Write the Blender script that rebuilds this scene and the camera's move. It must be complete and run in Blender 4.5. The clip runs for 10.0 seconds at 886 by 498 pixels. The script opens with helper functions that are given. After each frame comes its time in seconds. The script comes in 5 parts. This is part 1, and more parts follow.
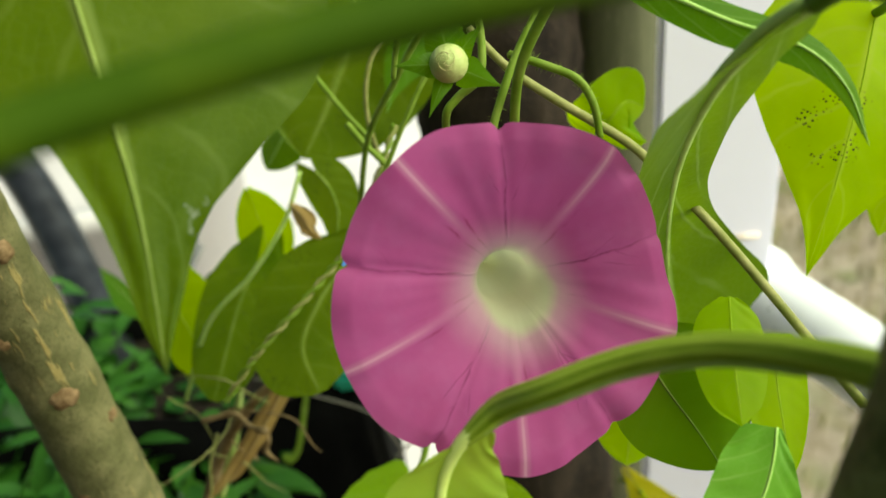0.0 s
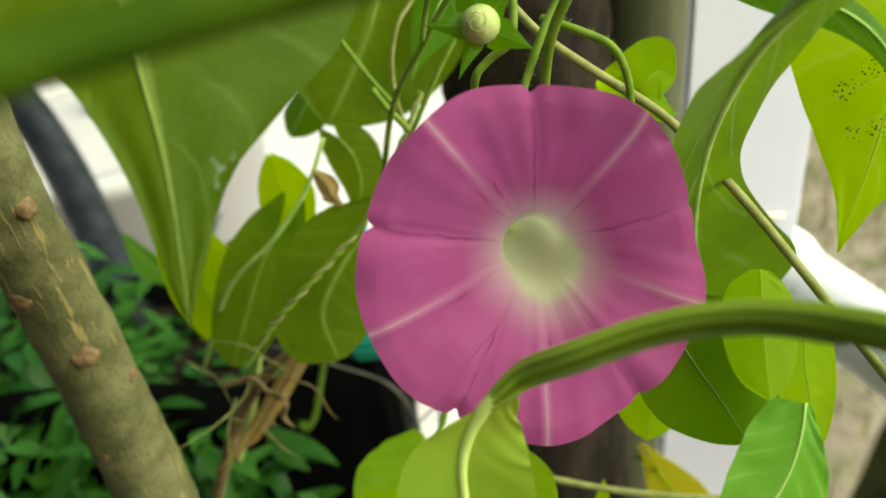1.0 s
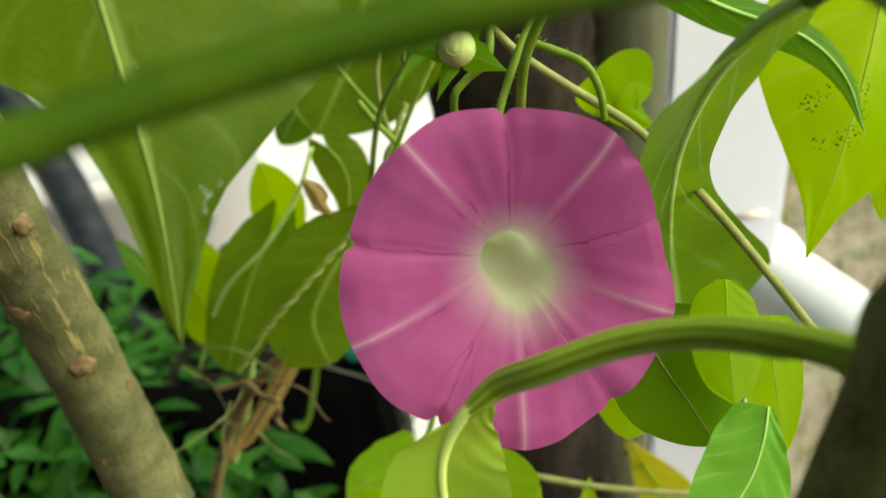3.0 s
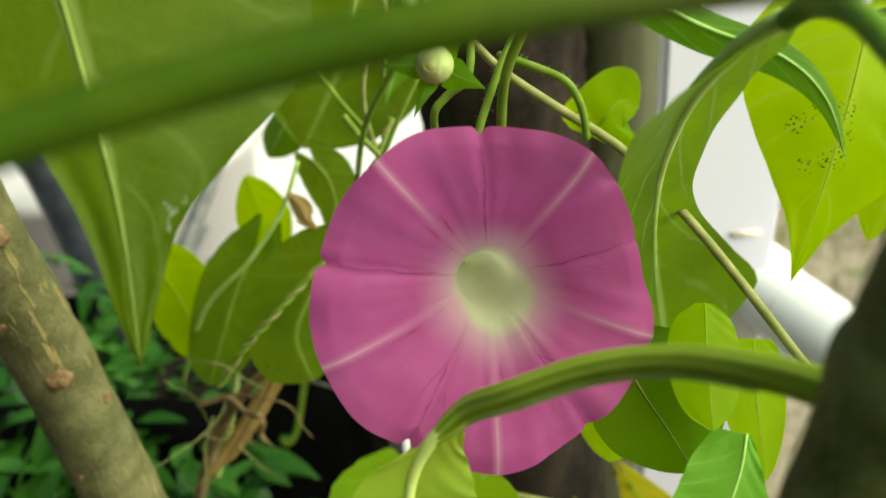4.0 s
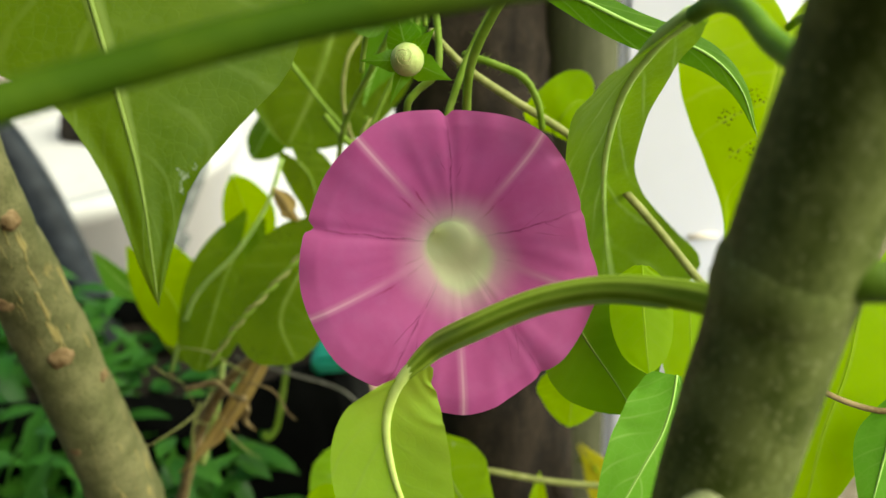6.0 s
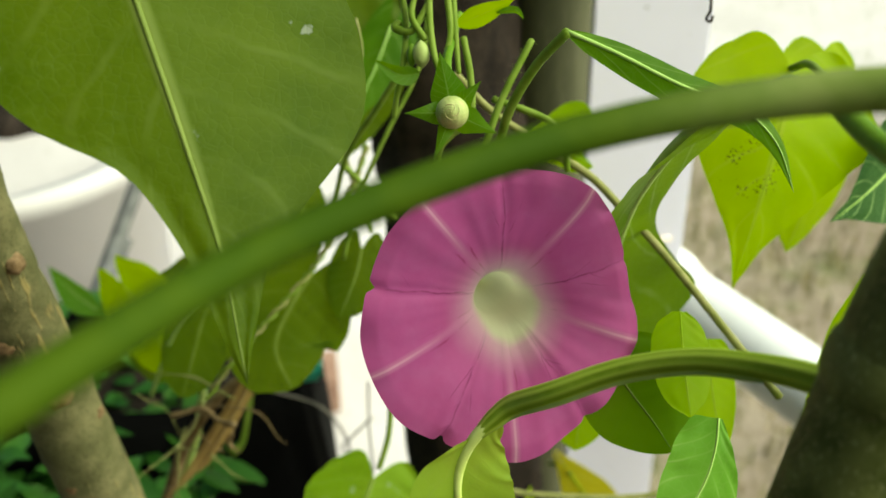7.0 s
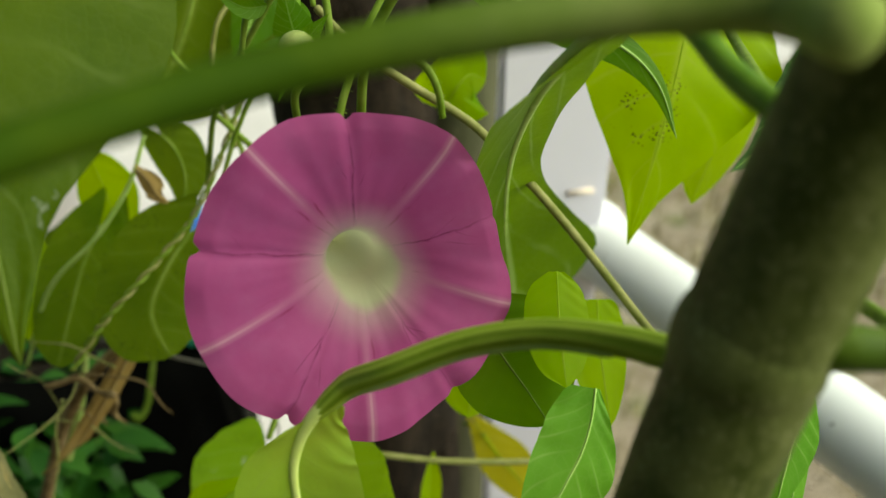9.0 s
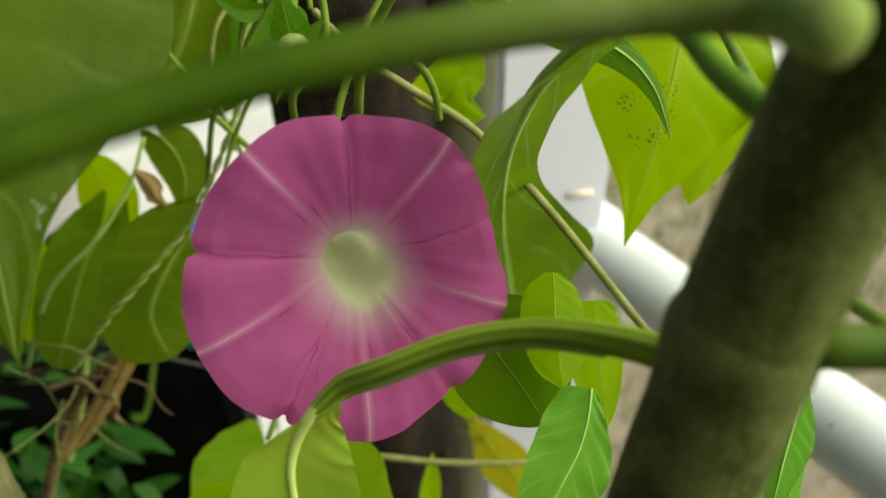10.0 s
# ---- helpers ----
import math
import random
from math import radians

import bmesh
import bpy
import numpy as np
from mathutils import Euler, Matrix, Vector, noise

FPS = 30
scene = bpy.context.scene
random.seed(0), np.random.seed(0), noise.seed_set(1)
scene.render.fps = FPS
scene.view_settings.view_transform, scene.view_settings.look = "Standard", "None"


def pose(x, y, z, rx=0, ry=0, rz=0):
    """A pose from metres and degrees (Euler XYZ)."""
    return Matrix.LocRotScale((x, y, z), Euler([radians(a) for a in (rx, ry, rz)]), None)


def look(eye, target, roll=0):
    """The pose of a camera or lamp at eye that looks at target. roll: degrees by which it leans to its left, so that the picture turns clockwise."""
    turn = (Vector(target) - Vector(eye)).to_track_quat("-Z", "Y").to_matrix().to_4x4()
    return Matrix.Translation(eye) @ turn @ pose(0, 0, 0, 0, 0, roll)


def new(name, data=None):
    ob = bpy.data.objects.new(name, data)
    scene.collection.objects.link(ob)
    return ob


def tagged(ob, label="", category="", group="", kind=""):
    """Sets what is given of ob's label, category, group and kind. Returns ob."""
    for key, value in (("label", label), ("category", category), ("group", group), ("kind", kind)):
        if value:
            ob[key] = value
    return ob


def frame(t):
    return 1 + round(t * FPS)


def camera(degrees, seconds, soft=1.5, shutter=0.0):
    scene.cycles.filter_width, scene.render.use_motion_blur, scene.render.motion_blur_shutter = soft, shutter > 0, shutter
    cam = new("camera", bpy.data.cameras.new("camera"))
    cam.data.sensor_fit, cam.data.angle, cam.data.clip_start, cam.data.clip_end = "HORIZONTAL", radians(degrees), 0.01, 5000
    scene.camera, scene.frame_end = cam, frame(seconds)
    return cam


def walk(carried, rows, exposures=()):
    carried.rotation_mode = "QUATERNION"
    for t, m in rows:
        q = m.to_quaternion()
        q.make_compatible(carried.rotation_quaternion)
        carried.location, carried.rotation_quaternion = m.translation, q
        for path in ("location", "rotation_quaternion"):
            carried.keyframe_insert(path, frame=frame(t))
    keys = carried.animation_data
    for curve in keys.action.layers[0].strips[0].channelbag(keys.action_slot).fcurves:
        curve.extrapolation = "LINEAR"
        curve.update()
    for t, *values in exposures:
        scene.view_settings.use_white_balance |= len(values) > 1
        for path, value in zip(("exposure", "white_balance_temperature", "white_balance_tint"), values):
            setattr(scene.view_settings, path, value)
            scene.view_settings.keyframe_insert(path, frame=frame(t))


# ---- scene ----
cam = camera(54.0, 10.0)
cam.data.dof.use_dof = True
cam.data.dof.focus_distance = 0.195
cam.data.dof.aperture_fstop = 13.0
PATH = [
    (0, (-0.01305, 0.04663, 0.88644), (-0.01244, 0.22129, 0.78900), -5.73),
    (0.5, (-0.01761, 0.04715, 0.88540), (-0.01855, 0.22058, 0.78579), -5.20),
    (1, (-0.01498, 0.04758, 0.88323), (-0.01886, 0.21975, 0.78155), -5.06),
    (1.5, (-0.01537, 0.04679, 0.88333), (-0.01857, 0.21927, 0.78213), -4.94),
    (2, (-0.01281, 0.04720, 0.88503), (-0.01726, 0.21926, 0.78317), -4.94),
    (2.5, (-0.00834, 0.04512, 0.88742), (-0.01345, 0.21700, 0.78529), -4.93),
    (3, (-0.01139, 0.04250, 0.89059), (-0.01429, 0.21404, 0.78782), -5.57),
    (3.2, (-0.00903, 0.04177, 0.89378), (-0.01176, 0.21346, 0.79123), -4.98),
    (4.3, (-0.00518, 0.04669, 0.88666), (-0.00771, 0.21995, 0.78679), -4.67),
    (4.5, (-0.00254, 0.04640, 0.88345), (-0.00581, 0.21993, 0.78407), -4.35),
    (5, (0.01034, 0.02728, 0.87197), (0.00551, 0.20306, 0.77670), -4.59),
    (5.5, (0.00508, 0.01838, 0.88186), (0.00415, 0.19383, 0.78586), -4.06),
    (5.7, (0.00391, 0.01715, 0.88489), (0.00387, 0.19297, 0.78958), -4.19),
    (6.8, (-0.03874, 0.02222, 0.91182), (-0.01915, 0.19352, 0.81047), -1.83),
    (7, (-0.03662, 0.02593, 0.91000), (-0.01362, 0.19690, 0.80880), -1.55),
    (7.5, (-0.02221, 0.02524, 0.90272), (0.00988, 0.19277, 0.79830), -1.17),
    (8, (-0.01822, 0.02611, 0.90159), (0.01758, 0.18926, 0.79159), 0.15),
    (8.5, (-0.01653, 0.03222, 0.90157), (0.01951, 0.19457, 0.79047), -0.02),
    (9, (-0.01234, 0.04163, 0.89876), (0.02070, 0.20505, 0.78829), -0.16),
    (9.5, (-0.01174, 0.04113, 0.89866), (0.02245, 0.20379, 0.78741), 0.09),
    (10, (-0.01149, 0.04032, 0.89909), (0.02128, 0.20415, 0.78915), -0.32),
]
EXPOSURES = [(t, stops, 7400, -16) for t, stops in ((0.0, 0.56), (3.0, 0.62), (4.5, 0.68), (5.5, 0.80), (6.8, 0.50), (8.0, 0.46), (8.6, 0.23), (9.2, 0.18), (10.0, 0.24))]
walk(cam, [(t, look(eye, target, roll)) for t, eye, target, roll in PATH], EXPOSURES)

# ---- sky and sun ----
world = bpy.data.worlds.new("world")
scene.world = world
world.use_nodes = True
wn = world.node_tree
sky = wn.nodes.new("ShaderNodeTexSky")
sky.sky_type, sky.sun_disc = "NISHITA", False
sky.sun_elevation, sky.sun_rotation = radians(46), radians(107)
wn.links.new(sky.outputs[0], wn.nodes["Background"].inputs[0])
wn.nodes["Background"].inputs[1].default_value = 0.074
sun_data = bpy.data.lights.new("sun", "SUN")
sun_data.energy, sun_data.angle, sun_data.color = 5.0, radians(72), (1.0, 0.95, 0.90)
sun = new("sun", sun_data)
sun.matrix_world = look((0, 0, 0), (-0.71, 0.24, -0.66))
scene.view_settings.exposure = 0.0


# ---- materials ----
class Nodes:
    """A short way to write a node material."""

    def __init__(self, name, rough=0.6, spec=0.3):
        self.mat = bpy.data.materials.new(name)
        self.mat.use_nodes = True
        self.t = self.mat.node_tree
        self.bsdf = self.t.nodes["Principled BSDF"]
        self.out = self.t.nodes["Material Output"]
        self.bsdf.inputs["Roughness"].default_value = rough
        self.bsdf.inputs["Specular IOR Level"].default_value = spec

    def put(self, sock, value):
        if isinstance(value, bpy.types.NodeSocket):
            self.t.links.new(value, sock)
        else:
            sock.default_value = value

    def node(self, kind, **inputs):
        n = self.t.nodes.new(kind)
        for k, v in inputs.items():
            self.put(n.inputs[k], v)
        return n

    def math(self, op, a, b=0.0):
        n = self.t.nodes.new("ShaderNodeMath")
        n.operation = op
        self.put(n.inputs[0], a), self.put(n.inputs[1], b)
        return n.outputs[0]

    def band(self, x, lo, hi, a=0.0, b=1.0):
        n = self.t.nodes.new("ShaderNodeMapRange")
        n.interpolation_type = "SMOOTHSTEP"
        for i, v in enumerate((x, lo, hi, a, b)):
            self.put(n.inputs[i], v)
        return n.outputs[0]

    def mix(self, fac, a, b, how="MIX"):
        n = self.t.nodes.new("ShaderNodeMix")
        n.data_type, n.blend_type = "RGBA", how
        self.put(n.inputs[0], fac), self.put(n.inputs[6], a), self.put(n.inputs[7], b)
        return n.outputs[2]

    def noise(self, scale, detail=3.0, rough=0.55, vec=None, out=0):
        n = self.t.nodes.new("ShaderNodeTexNoise")
        n.inputs["Scale"].default_value, n.inputs["Detail"].default_value, n.inputs["Roughness"].default_value = scale, detail, rough
        self.t.links.new(vec or self.coord(), n.inputs["Vector"])
        return n.outputs[out]

    def coord(self):
        g = self.t.nodes.get("place") or self.t.nodes.new("ShaderNodeNewGeometry")
        g.name = "place"
        return g.outputs["Position"]

    def stretch(self, x, y, z, turn=(0, 0, 0)):
        n = self.t.nodes.new("ShaderNodeMapping")
        self.t.links.new(self.coord(), n.inputs[0])
        n.inputs["Scale"].default_value = (x, y, z)
        n.inputs["Rotation"].default_value = turn
        return n.outputs[0]

    def attr(self, name):
        n = self.t.nodes.new("ShaderNodeAttribute")
        n.attribute_name = name
        return n.outputs["Fac"]

    def uv(self):
        n = self.t.nodes.new("ShaderNodeUVMap")
        s = self.t.nodes.new("ShaderNodeSeparateXYZ")
        self.t.links.new(n.outputs[0], s.inputs[0])
        return s.outputs[0], s.outputs[1]

    def chance(self):
        return self.t.nodes.new("ShaderNodeObjectInfo").outputs["Random"]

    def island(self):
        return self.t.nodes.new("ShaderNodeNewGeometry").outputs["Random Per Island"]

    def color(self, c):
        self.put(self.bsdf.inputs["Base Color"], c)
        return c

    def bump(self, height, strength=0.3, distance=0.001):
        b = self.t.nodes.new("ShaderNodeBump")
        b.inputs["Strength"].default_value, b.inputs["Distance"].default_value = strength, distance
        self.put(b.inputs["Height"], height)
        self.t.links.new(b.outputs[0], self.bsdf.inputs["Normal"])
        return b.outputs[0]

    def thin(self, color, share, normal=None):
        """Lets part of the light through, as a leaf or petal does."""
        tr = self.t.nodes.new("ShaderNodeBsdfTranslucent")
        self.put(tr.inputs[0], color)
        m = self.t.nodes.new("ShaderNodeMixShader")
        self.put(m.inputs[0], share)
        self.t.links.new(self.bsdf.outputs[0], m.inputs[1])
        self.t.links.new(tr.outputs[0], m.inputs[2])
        self.t.links.new(m.outputs[0], self.out.inputs[0])


def rgb(r, g, b):
    return (r, g, b, 1.0)


def leaf_material(name, dark, light, through_color, vein, share=0.45, rough=0.42, spots=0.0, blotch=0.35, veins=0.3, flecks=0.0, stain=None, crinkle=0.16, shine=0.12, gather=None):
    m = Nodes(name, rough, shine)
    u, v = m.uv()
    av = m.math("ABSOLUTE", v)
    a = m.math("SUBTRACT", u, m.math("MULTIPLY", av, 0.22))
    wob = m.math("MULTIPLY", m.math("SUBTRACT", m.noise(90, 2), 0.5), 0.05)
    fr = m.math("FRACT", m.math("MULTIPLY", m.math("ADD", a, wob), 7.0))
    side = m.band(m.math("ABSOLUTE", m.math("SUBTRACT", fr, 0.5)), 0.10, 0.015)
    side = m.math("MULTIPLY", side, m.band(m.noise(55, 2), 0.36, 0.62, 0.15, 1.0))
    mid = m.band(av, 0.07, 0.02)
    vor = m.t.nodes.new("ShaderNodeTexVoronoi")
    vor.feature = "DISTANCE_TO_EDGE"
    vor.inputs["Scale"].default_value = 420
    m.t.links.new(m.coord(), vor.inputs["Vector"])
    net = m.band(vor.outputs["Distance"], 0.10, 0.02)
    lines = m.math("MAXIMUM", m.math("MULTIPLY", side, veins), m.math("MAXIMUM", m.math("MULTIPLY", mid, 0.75), m.math("MULTIPLY", net, 0.07)))
    base = m.mix(m.band(m.noise(38, 4), 0.3, 0.72), dark, light)
    base = m.mix(m.math("MULTIPLY", m.band(m.noise(260, 3), 0.45, 0.75), blotch), base, light)
    tr = m.mix(m.band(m.noise(30, 3), 0.35, 0.7), through_color, m.mix(0.5, through_color, light))
    if spots:
        pv = m.t.nodes.new("ShaderNodeTexVoronoi")
        pv.inputs["Scale"].default_value = 900
        m.t.links.new(m.coord(), pv.inputs["Vector"])
        dots = m.math("MULTIPLY", m.band(pv.outputs["Distance"], 0.36, 0.24), m.band(m.noise(75 if not gather else 130, 2), 0.50, 0.60))
        dots = m.math("MULTIPLY", dots, spots)
        if gather:
            far = m.t.nodes.new("ShaderNodeVectorMath")
            far.operation = "DISTANCE"
            m.t.links.new(m.coord(), far.inputs[0])
            far.inputs[1].default_value = gather[0]
            dots = m.math("MULTIPLY", dots, m.band(far.outputs["Value"], gather[1], gather[1] * 0.7))
        base, tr = m.mix(dots, base, rgb(0.03, 0.035, 0.015)), m.mix(dots, tr, rgb(0.02, 0.025, 0.01))
    if stain:
        place, size, tone, shine = stain
        d = m.t.nodes.new("ShaderNodeVectorMath")
        d.operation = "DISTANCE"
        flat = m.t.nodes.new("ShaderNodeMapping")
        m.t.links.new(m.coord(), flat.inputs[0])
        flat.inputs["Scale"].default_value = (1, 0.35, 1)
        m.t.links.new(flat.outputs[0], d.inputs[0])
        d.inputs[1].default_value = (place[0], place[1] * 0.35, place[2])
        rust = m.band(m.math("ADD", d.outputs["Value"], m.math("MULTIPLY", m.noise(900, 3), size * 0.5)), size, size * 0.7)
        base, tr = m.mix(rust, base, tone), m.mix(rust, tr, shine)
    # pale noise patches: leaf flecks, and on the deep green leaf painted glints
    if flecks:
        pale = m.math("MULTIPLY", m.band(m.noise(120, 4), 0.66, 0.72), flecks)
        base, tr = m.mix(pale, base, rgb(0.70, 0.72, 0.66)), m.mix(pale, tr, rgb(0.5, 0.5, 0.4))
    col = m.color(m.mix(lines, base, vein))
    trc = m.mix(m.math("MULTIPLY", lines, 0.6), tr, vein)
    m.bump(m.math("SUBTRACT", m.math("MULTIPLY", m.noise(260, 2), 0.5), m.math("MULTIPLY", lines, 0.8)), crinkle, 0.0006)
    m.thin(trc, share)
    return m.mat


def stem_material(name, a, b, scale=120, rough=0.5):
    m = Nodes(name, rough, 0.15)
    n = m.noise(scale, 4)
    c = m.mix(m.band(n, 0.3, 0.7), a, b)
    c = m.mix(m.math("MULTIPLY", m.band(m.noise(900, 2), 0.55, 0.7), 0.3), c, b)
    m.color(c)
    m.bump(m.noise(700, 3), 0.25, 0.0005)
    return m.mat


SPOT = (-0.0440, 0.2009, 0.8497)
# the flecks here put dusty sheen and sky glints into the colour
LEAF_DEEP = leaf_material("leaf_deep_green", rgb(0.046, 0.088, 0.004), rgb(0.078, 0.125, 0.008), rgb(0.25, 0.33, 0.004), rgb(0.20, 0.26, 0.06), 0.40, 0.34, blotch=0.5, veins=0.2, flecks=0.34, crinkle=0.6, shine=0.07, stain=(SPOT, 0.0026, rgb(0.22, 0.08, 0.02), rgb(0.30, 0.10, 0.01)))
LEAF_MID = leaf_material("leaf_mid_green", rgb(0.050, 0.14, 0.006), rgb(0.095, 0.22, 0.011), rgb(0.26, 0.46, 0.008), rgb(0.26, 0.40, 0.08), 0.5, veins=0.45)
LEAF_YELLOW = leaf_material("leaf_yellow_green", rgb(0.27, 0.43, 0.008), rgb(0.38, 0.54, 0.012), rgb(0.72, 0.95, 0.008), rgb(0.52, 0.64, 0.06), 0.65, spots=0.25, veins=0.45, gather=((0.093, 0.258, 0.793), 0.03))
LEAF_SPOTTED = leaf_material("leaf_spotted_yellow", rgb(0.27, 0.43, 0.008), rgb(0.38, 0.54, 0.012), rgb(0.72, 0.95, 0.008), rgb(0.52, 0.64, 0.06), 0.65, spots=0.9, veins=0.45, gather=((0.0868, 0.2453, 0.8), 0.0125))
LEAF_BRIGHT = leaf_material("leaf_bright_green", rgb(0.11, 0.28, 0.022), rgb(0.16, 0.36, 0.040), rgb(0.25, 0.54, 0.025), rgb(0.34, 0.50, 0.13), 0.45, veins=0.5)
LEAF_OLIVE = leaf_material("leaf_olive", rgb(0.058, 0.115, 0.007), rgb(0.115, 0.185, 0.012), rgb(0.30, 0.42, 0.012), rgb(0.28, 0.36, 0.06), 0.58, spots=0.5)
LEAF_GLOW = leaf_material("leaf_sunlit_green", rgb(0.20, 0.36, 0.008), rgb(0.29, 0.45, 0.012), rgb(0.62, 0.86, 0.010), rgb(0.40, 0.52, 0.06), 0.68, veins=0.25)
LEAF_DARK = leaf_material("leaf_dark_green", rgb(0.025, 0.075, 0.018), rgb(0.05, 0.12, 0.03), rgb(0.05, 0.14, 0.02), rgb(0.25, 0.38, 0.14), 0.2, veins=0.8)
LEAF_DYING = leaf_material("leaf_dying_yellow", rgb(0.45, 0.40, 0.02), rgb(0.55, 0.50, 0.04), rgb(0.75, 0.65, 0.02), rgb(0.55, 0.50, 0.12), 0.5)
LEAF_WITHERED = leaf_material("leaf_withered", rgb(0.27, 0.165, 0.055), rgb(0.42, 0.29, 0.11), rgb(0.50, 0.32, 0.09), rgb(0.22, 0.13, 0.05), 0.35, 0.7)
LEAF_FRONT = leaf_material("leaf_light_green", rgb(0.24, 0.40, 0.035), rgb(0.34, 0.50, 0.060), rgb(0.52, 0.74, 0.035), rgb(0.33, 0.44, 0.11), 0.45, 0.45, veins=0.22, crinkle=0.4)
LEAF_FLECK = leaf_material("leaf_flecked_green", rgb(0.16, 0.32, 0.015), rgb(0.24, 0.40, 0.03), rgb(0.46, 0.72, 0.012), rgb(0.36, 0.48, 0.10), 0.5, spots=0.3, veins=0.3, flecks=0.35, stain=((0.0011, 0.2128, 0.6897), 0.0046, rgb(0.70, 0.72, 0.66), rgb(0.5, 0.5, 0.4)))
STEM_GREEN = stem_material("stem_green", rgb(0.08, 0.17, 0.008), rgb(0.14, 0.24, 0.02))
STEM_PALE = stem_material("stem_pale_green", rgb(0.27, 0.36, 0.09), rgb(0.38, 0.45, 0.16))
LEAF_ARCH = leaf_material("leaf_arching_green", rgb(0.095, 0.175, 0.008), rgb(0.145, 0.245, 0.013), rgb(0.36, 0.55, 0.010), rgb(0.40, 0.50, 0.18), 0.45, veins=0.42, crinkle=0.5, shine=0.06)
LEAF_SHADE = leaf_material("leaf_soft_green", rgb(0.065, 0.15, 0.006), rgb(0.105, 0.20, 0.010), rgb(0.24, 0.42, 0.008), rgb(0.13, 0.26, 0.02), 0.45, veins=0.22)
RIB_SOFT = stem_material("midrib_soft_green", rgb(0.13, 0.18, 0.030), rgb(0.19, 0.24, 0.055))
STUB_PALE = stem_material("stub_pale_green", rgb(0.20, 0.22, 0.10), rgb(0.30, 0.30, 0.16))
STEM_DARK = stem_material("stem_dark_green", rgb(0.055, 0.098, 0.008), rgb(0.095, 0.145, 0.014))
VINE_TAN = stem_material("vine_tan", rgb(0.19, 0.20, 0.055), rgb(0.29, 0.28, 0.11), 200)
TWIG_DRY = stem_material("twig_dry", rgb(0.13, 0.085, 0.035), rgb(0.27, 0.19, 0.10), 150, 0.8)


def rib_material(name, a, b, share=0.45):
    m = Nodes(name, 0.5, 0.15)
    c = m.color(m.mix(m.band(m.noise(160, 3), 0.3, 0.7), a, b))
    m.bump(m.noise(600, 2), 0.15, 0.0004)
    m.thin(c, share)
    return m.mat


RIB_PALE = rib_material("midrib_pale", rgb(0.38, 0.54, 0.13), rgb(0.48, 0.62, 0.20), 0.08)
RIB_OLIVE = rib_material("midrib_olive", rgb(0.20, 0.31, 0.03), rgb(0.30, 0.40, 0.08), 0.15)
RIB_FRONT = rib_material("midrib_front", rgb(0.58, 0.68, 0.17), rgb(0.68, 0.76, 0.26), 0.05)
RIB_YELLOW = rib_material("midrib_yellow", rgb(0.46, 0.62, 0.03), rgb(0.58, 0.72, 0.07), 0.75)
RIB_MATT = rib_material("midrib_matt_green", rgb(0.34, 0.54, 0.12), rgb(0.42, 0.60, 0.17), 0.08)


def grooved_stalk(name, a, b):
    """A leafstalk with shallow grooves along its length, their shading painted as dark and light stripes."""
    m = Nodes(name, 0.5, 0.15)
    along, turn = m.uv()
    wave = m.math("SINE", m.math("ADD", m.math("MULTIPLY", turn, 50.3), m.math("MULTIPLY", m.noise(60, 2), 1.6)))
    # groove shade and ridge light put into the colour along the wave
    c = m.mix(m.band(wave, -0.5, 0.9), a, b)
    c = m.color(m.mix(m.math("MULTIPLY", m.band(m.noise(160, 3), 0.35, 0.7), 0.4), c, b))
    m.bump(m.math("ADD", m.math("MULTIPLY", wave, 0.5), m.math("MULTIPLY", m.noise(700, 3), 0.3)), 0.45, 0.0004)
    m.thin(c, 0.12)
    return m.mat


STEM_ARC = grooved_stalk("stem_arch_green", rgb(0.24, 0.36, 0.022), rgb(0.44, 0.56, 0.07))


def near_stalk_material():
    """Smooth green leafstalk that pales towards its swollen foot."""
    m = Nodes("stem_near_green", 0.6, 0.05)
    along, turn = m.uv()
    c = m.mix(m.band(m.noise(120, 3), 0.3, 0.7), rgb(0.043, 0.085, 0.005), rgb(0.066, 0.112, 0.007))
    c = m.mix(m.band(along, 0.092, 0.150), c, m.mix(m.band(m.noise(160, 3), 0.3, 0.7), rgb(0.27, 0.35, 0.085), rgb(0.37, 0.43, 0.14)))
    m.color(c)
    m.bump(m.noise(600, 2), 0.15, 0.0004)
    m.thin(c, 0.25)
    return m.mat


STEM_NEAR = near_stalk_material()
STEM_FRESH = rib_material("stem_fresh_green", rgb(0.17, 0.27, 0.025), rgb(0.26, 0.36, 0.06), 0.3)


def bark_material(name, a, b, c, grain=(40, 40, 12), rough=0.8, depth=0.0015, shine=0.2):
    m = Nodes(name, rough, shine)
    v = m.stretch(*grain)
    n = m.noise(1.0, 6, 0.65, v)
    fine = m.noise(14.0, 4, 0.6, v)
    base = m.mix(m.band(n, 0.35, 0.62), a, b)
    base = m.mix(m.math("MULTIPLY", m.band(fine, 0.55, 0.7), 0.7), base, c)
    m.color(base)
    m.bump(m.math("ADD", n, m.math("MULTIPLY", fine, 0.5)), 0.6, depth)
    return m.mat


BRANCH_GREEN = bark_material("branch_green_bark", rgb(0.044, 0.058, 0.009), rgb(0.120, 0.136, 0.040), rgb(0.28, 0.28, 0.14), (110, 110, 60), 0.6, 0.0003, 0.12)


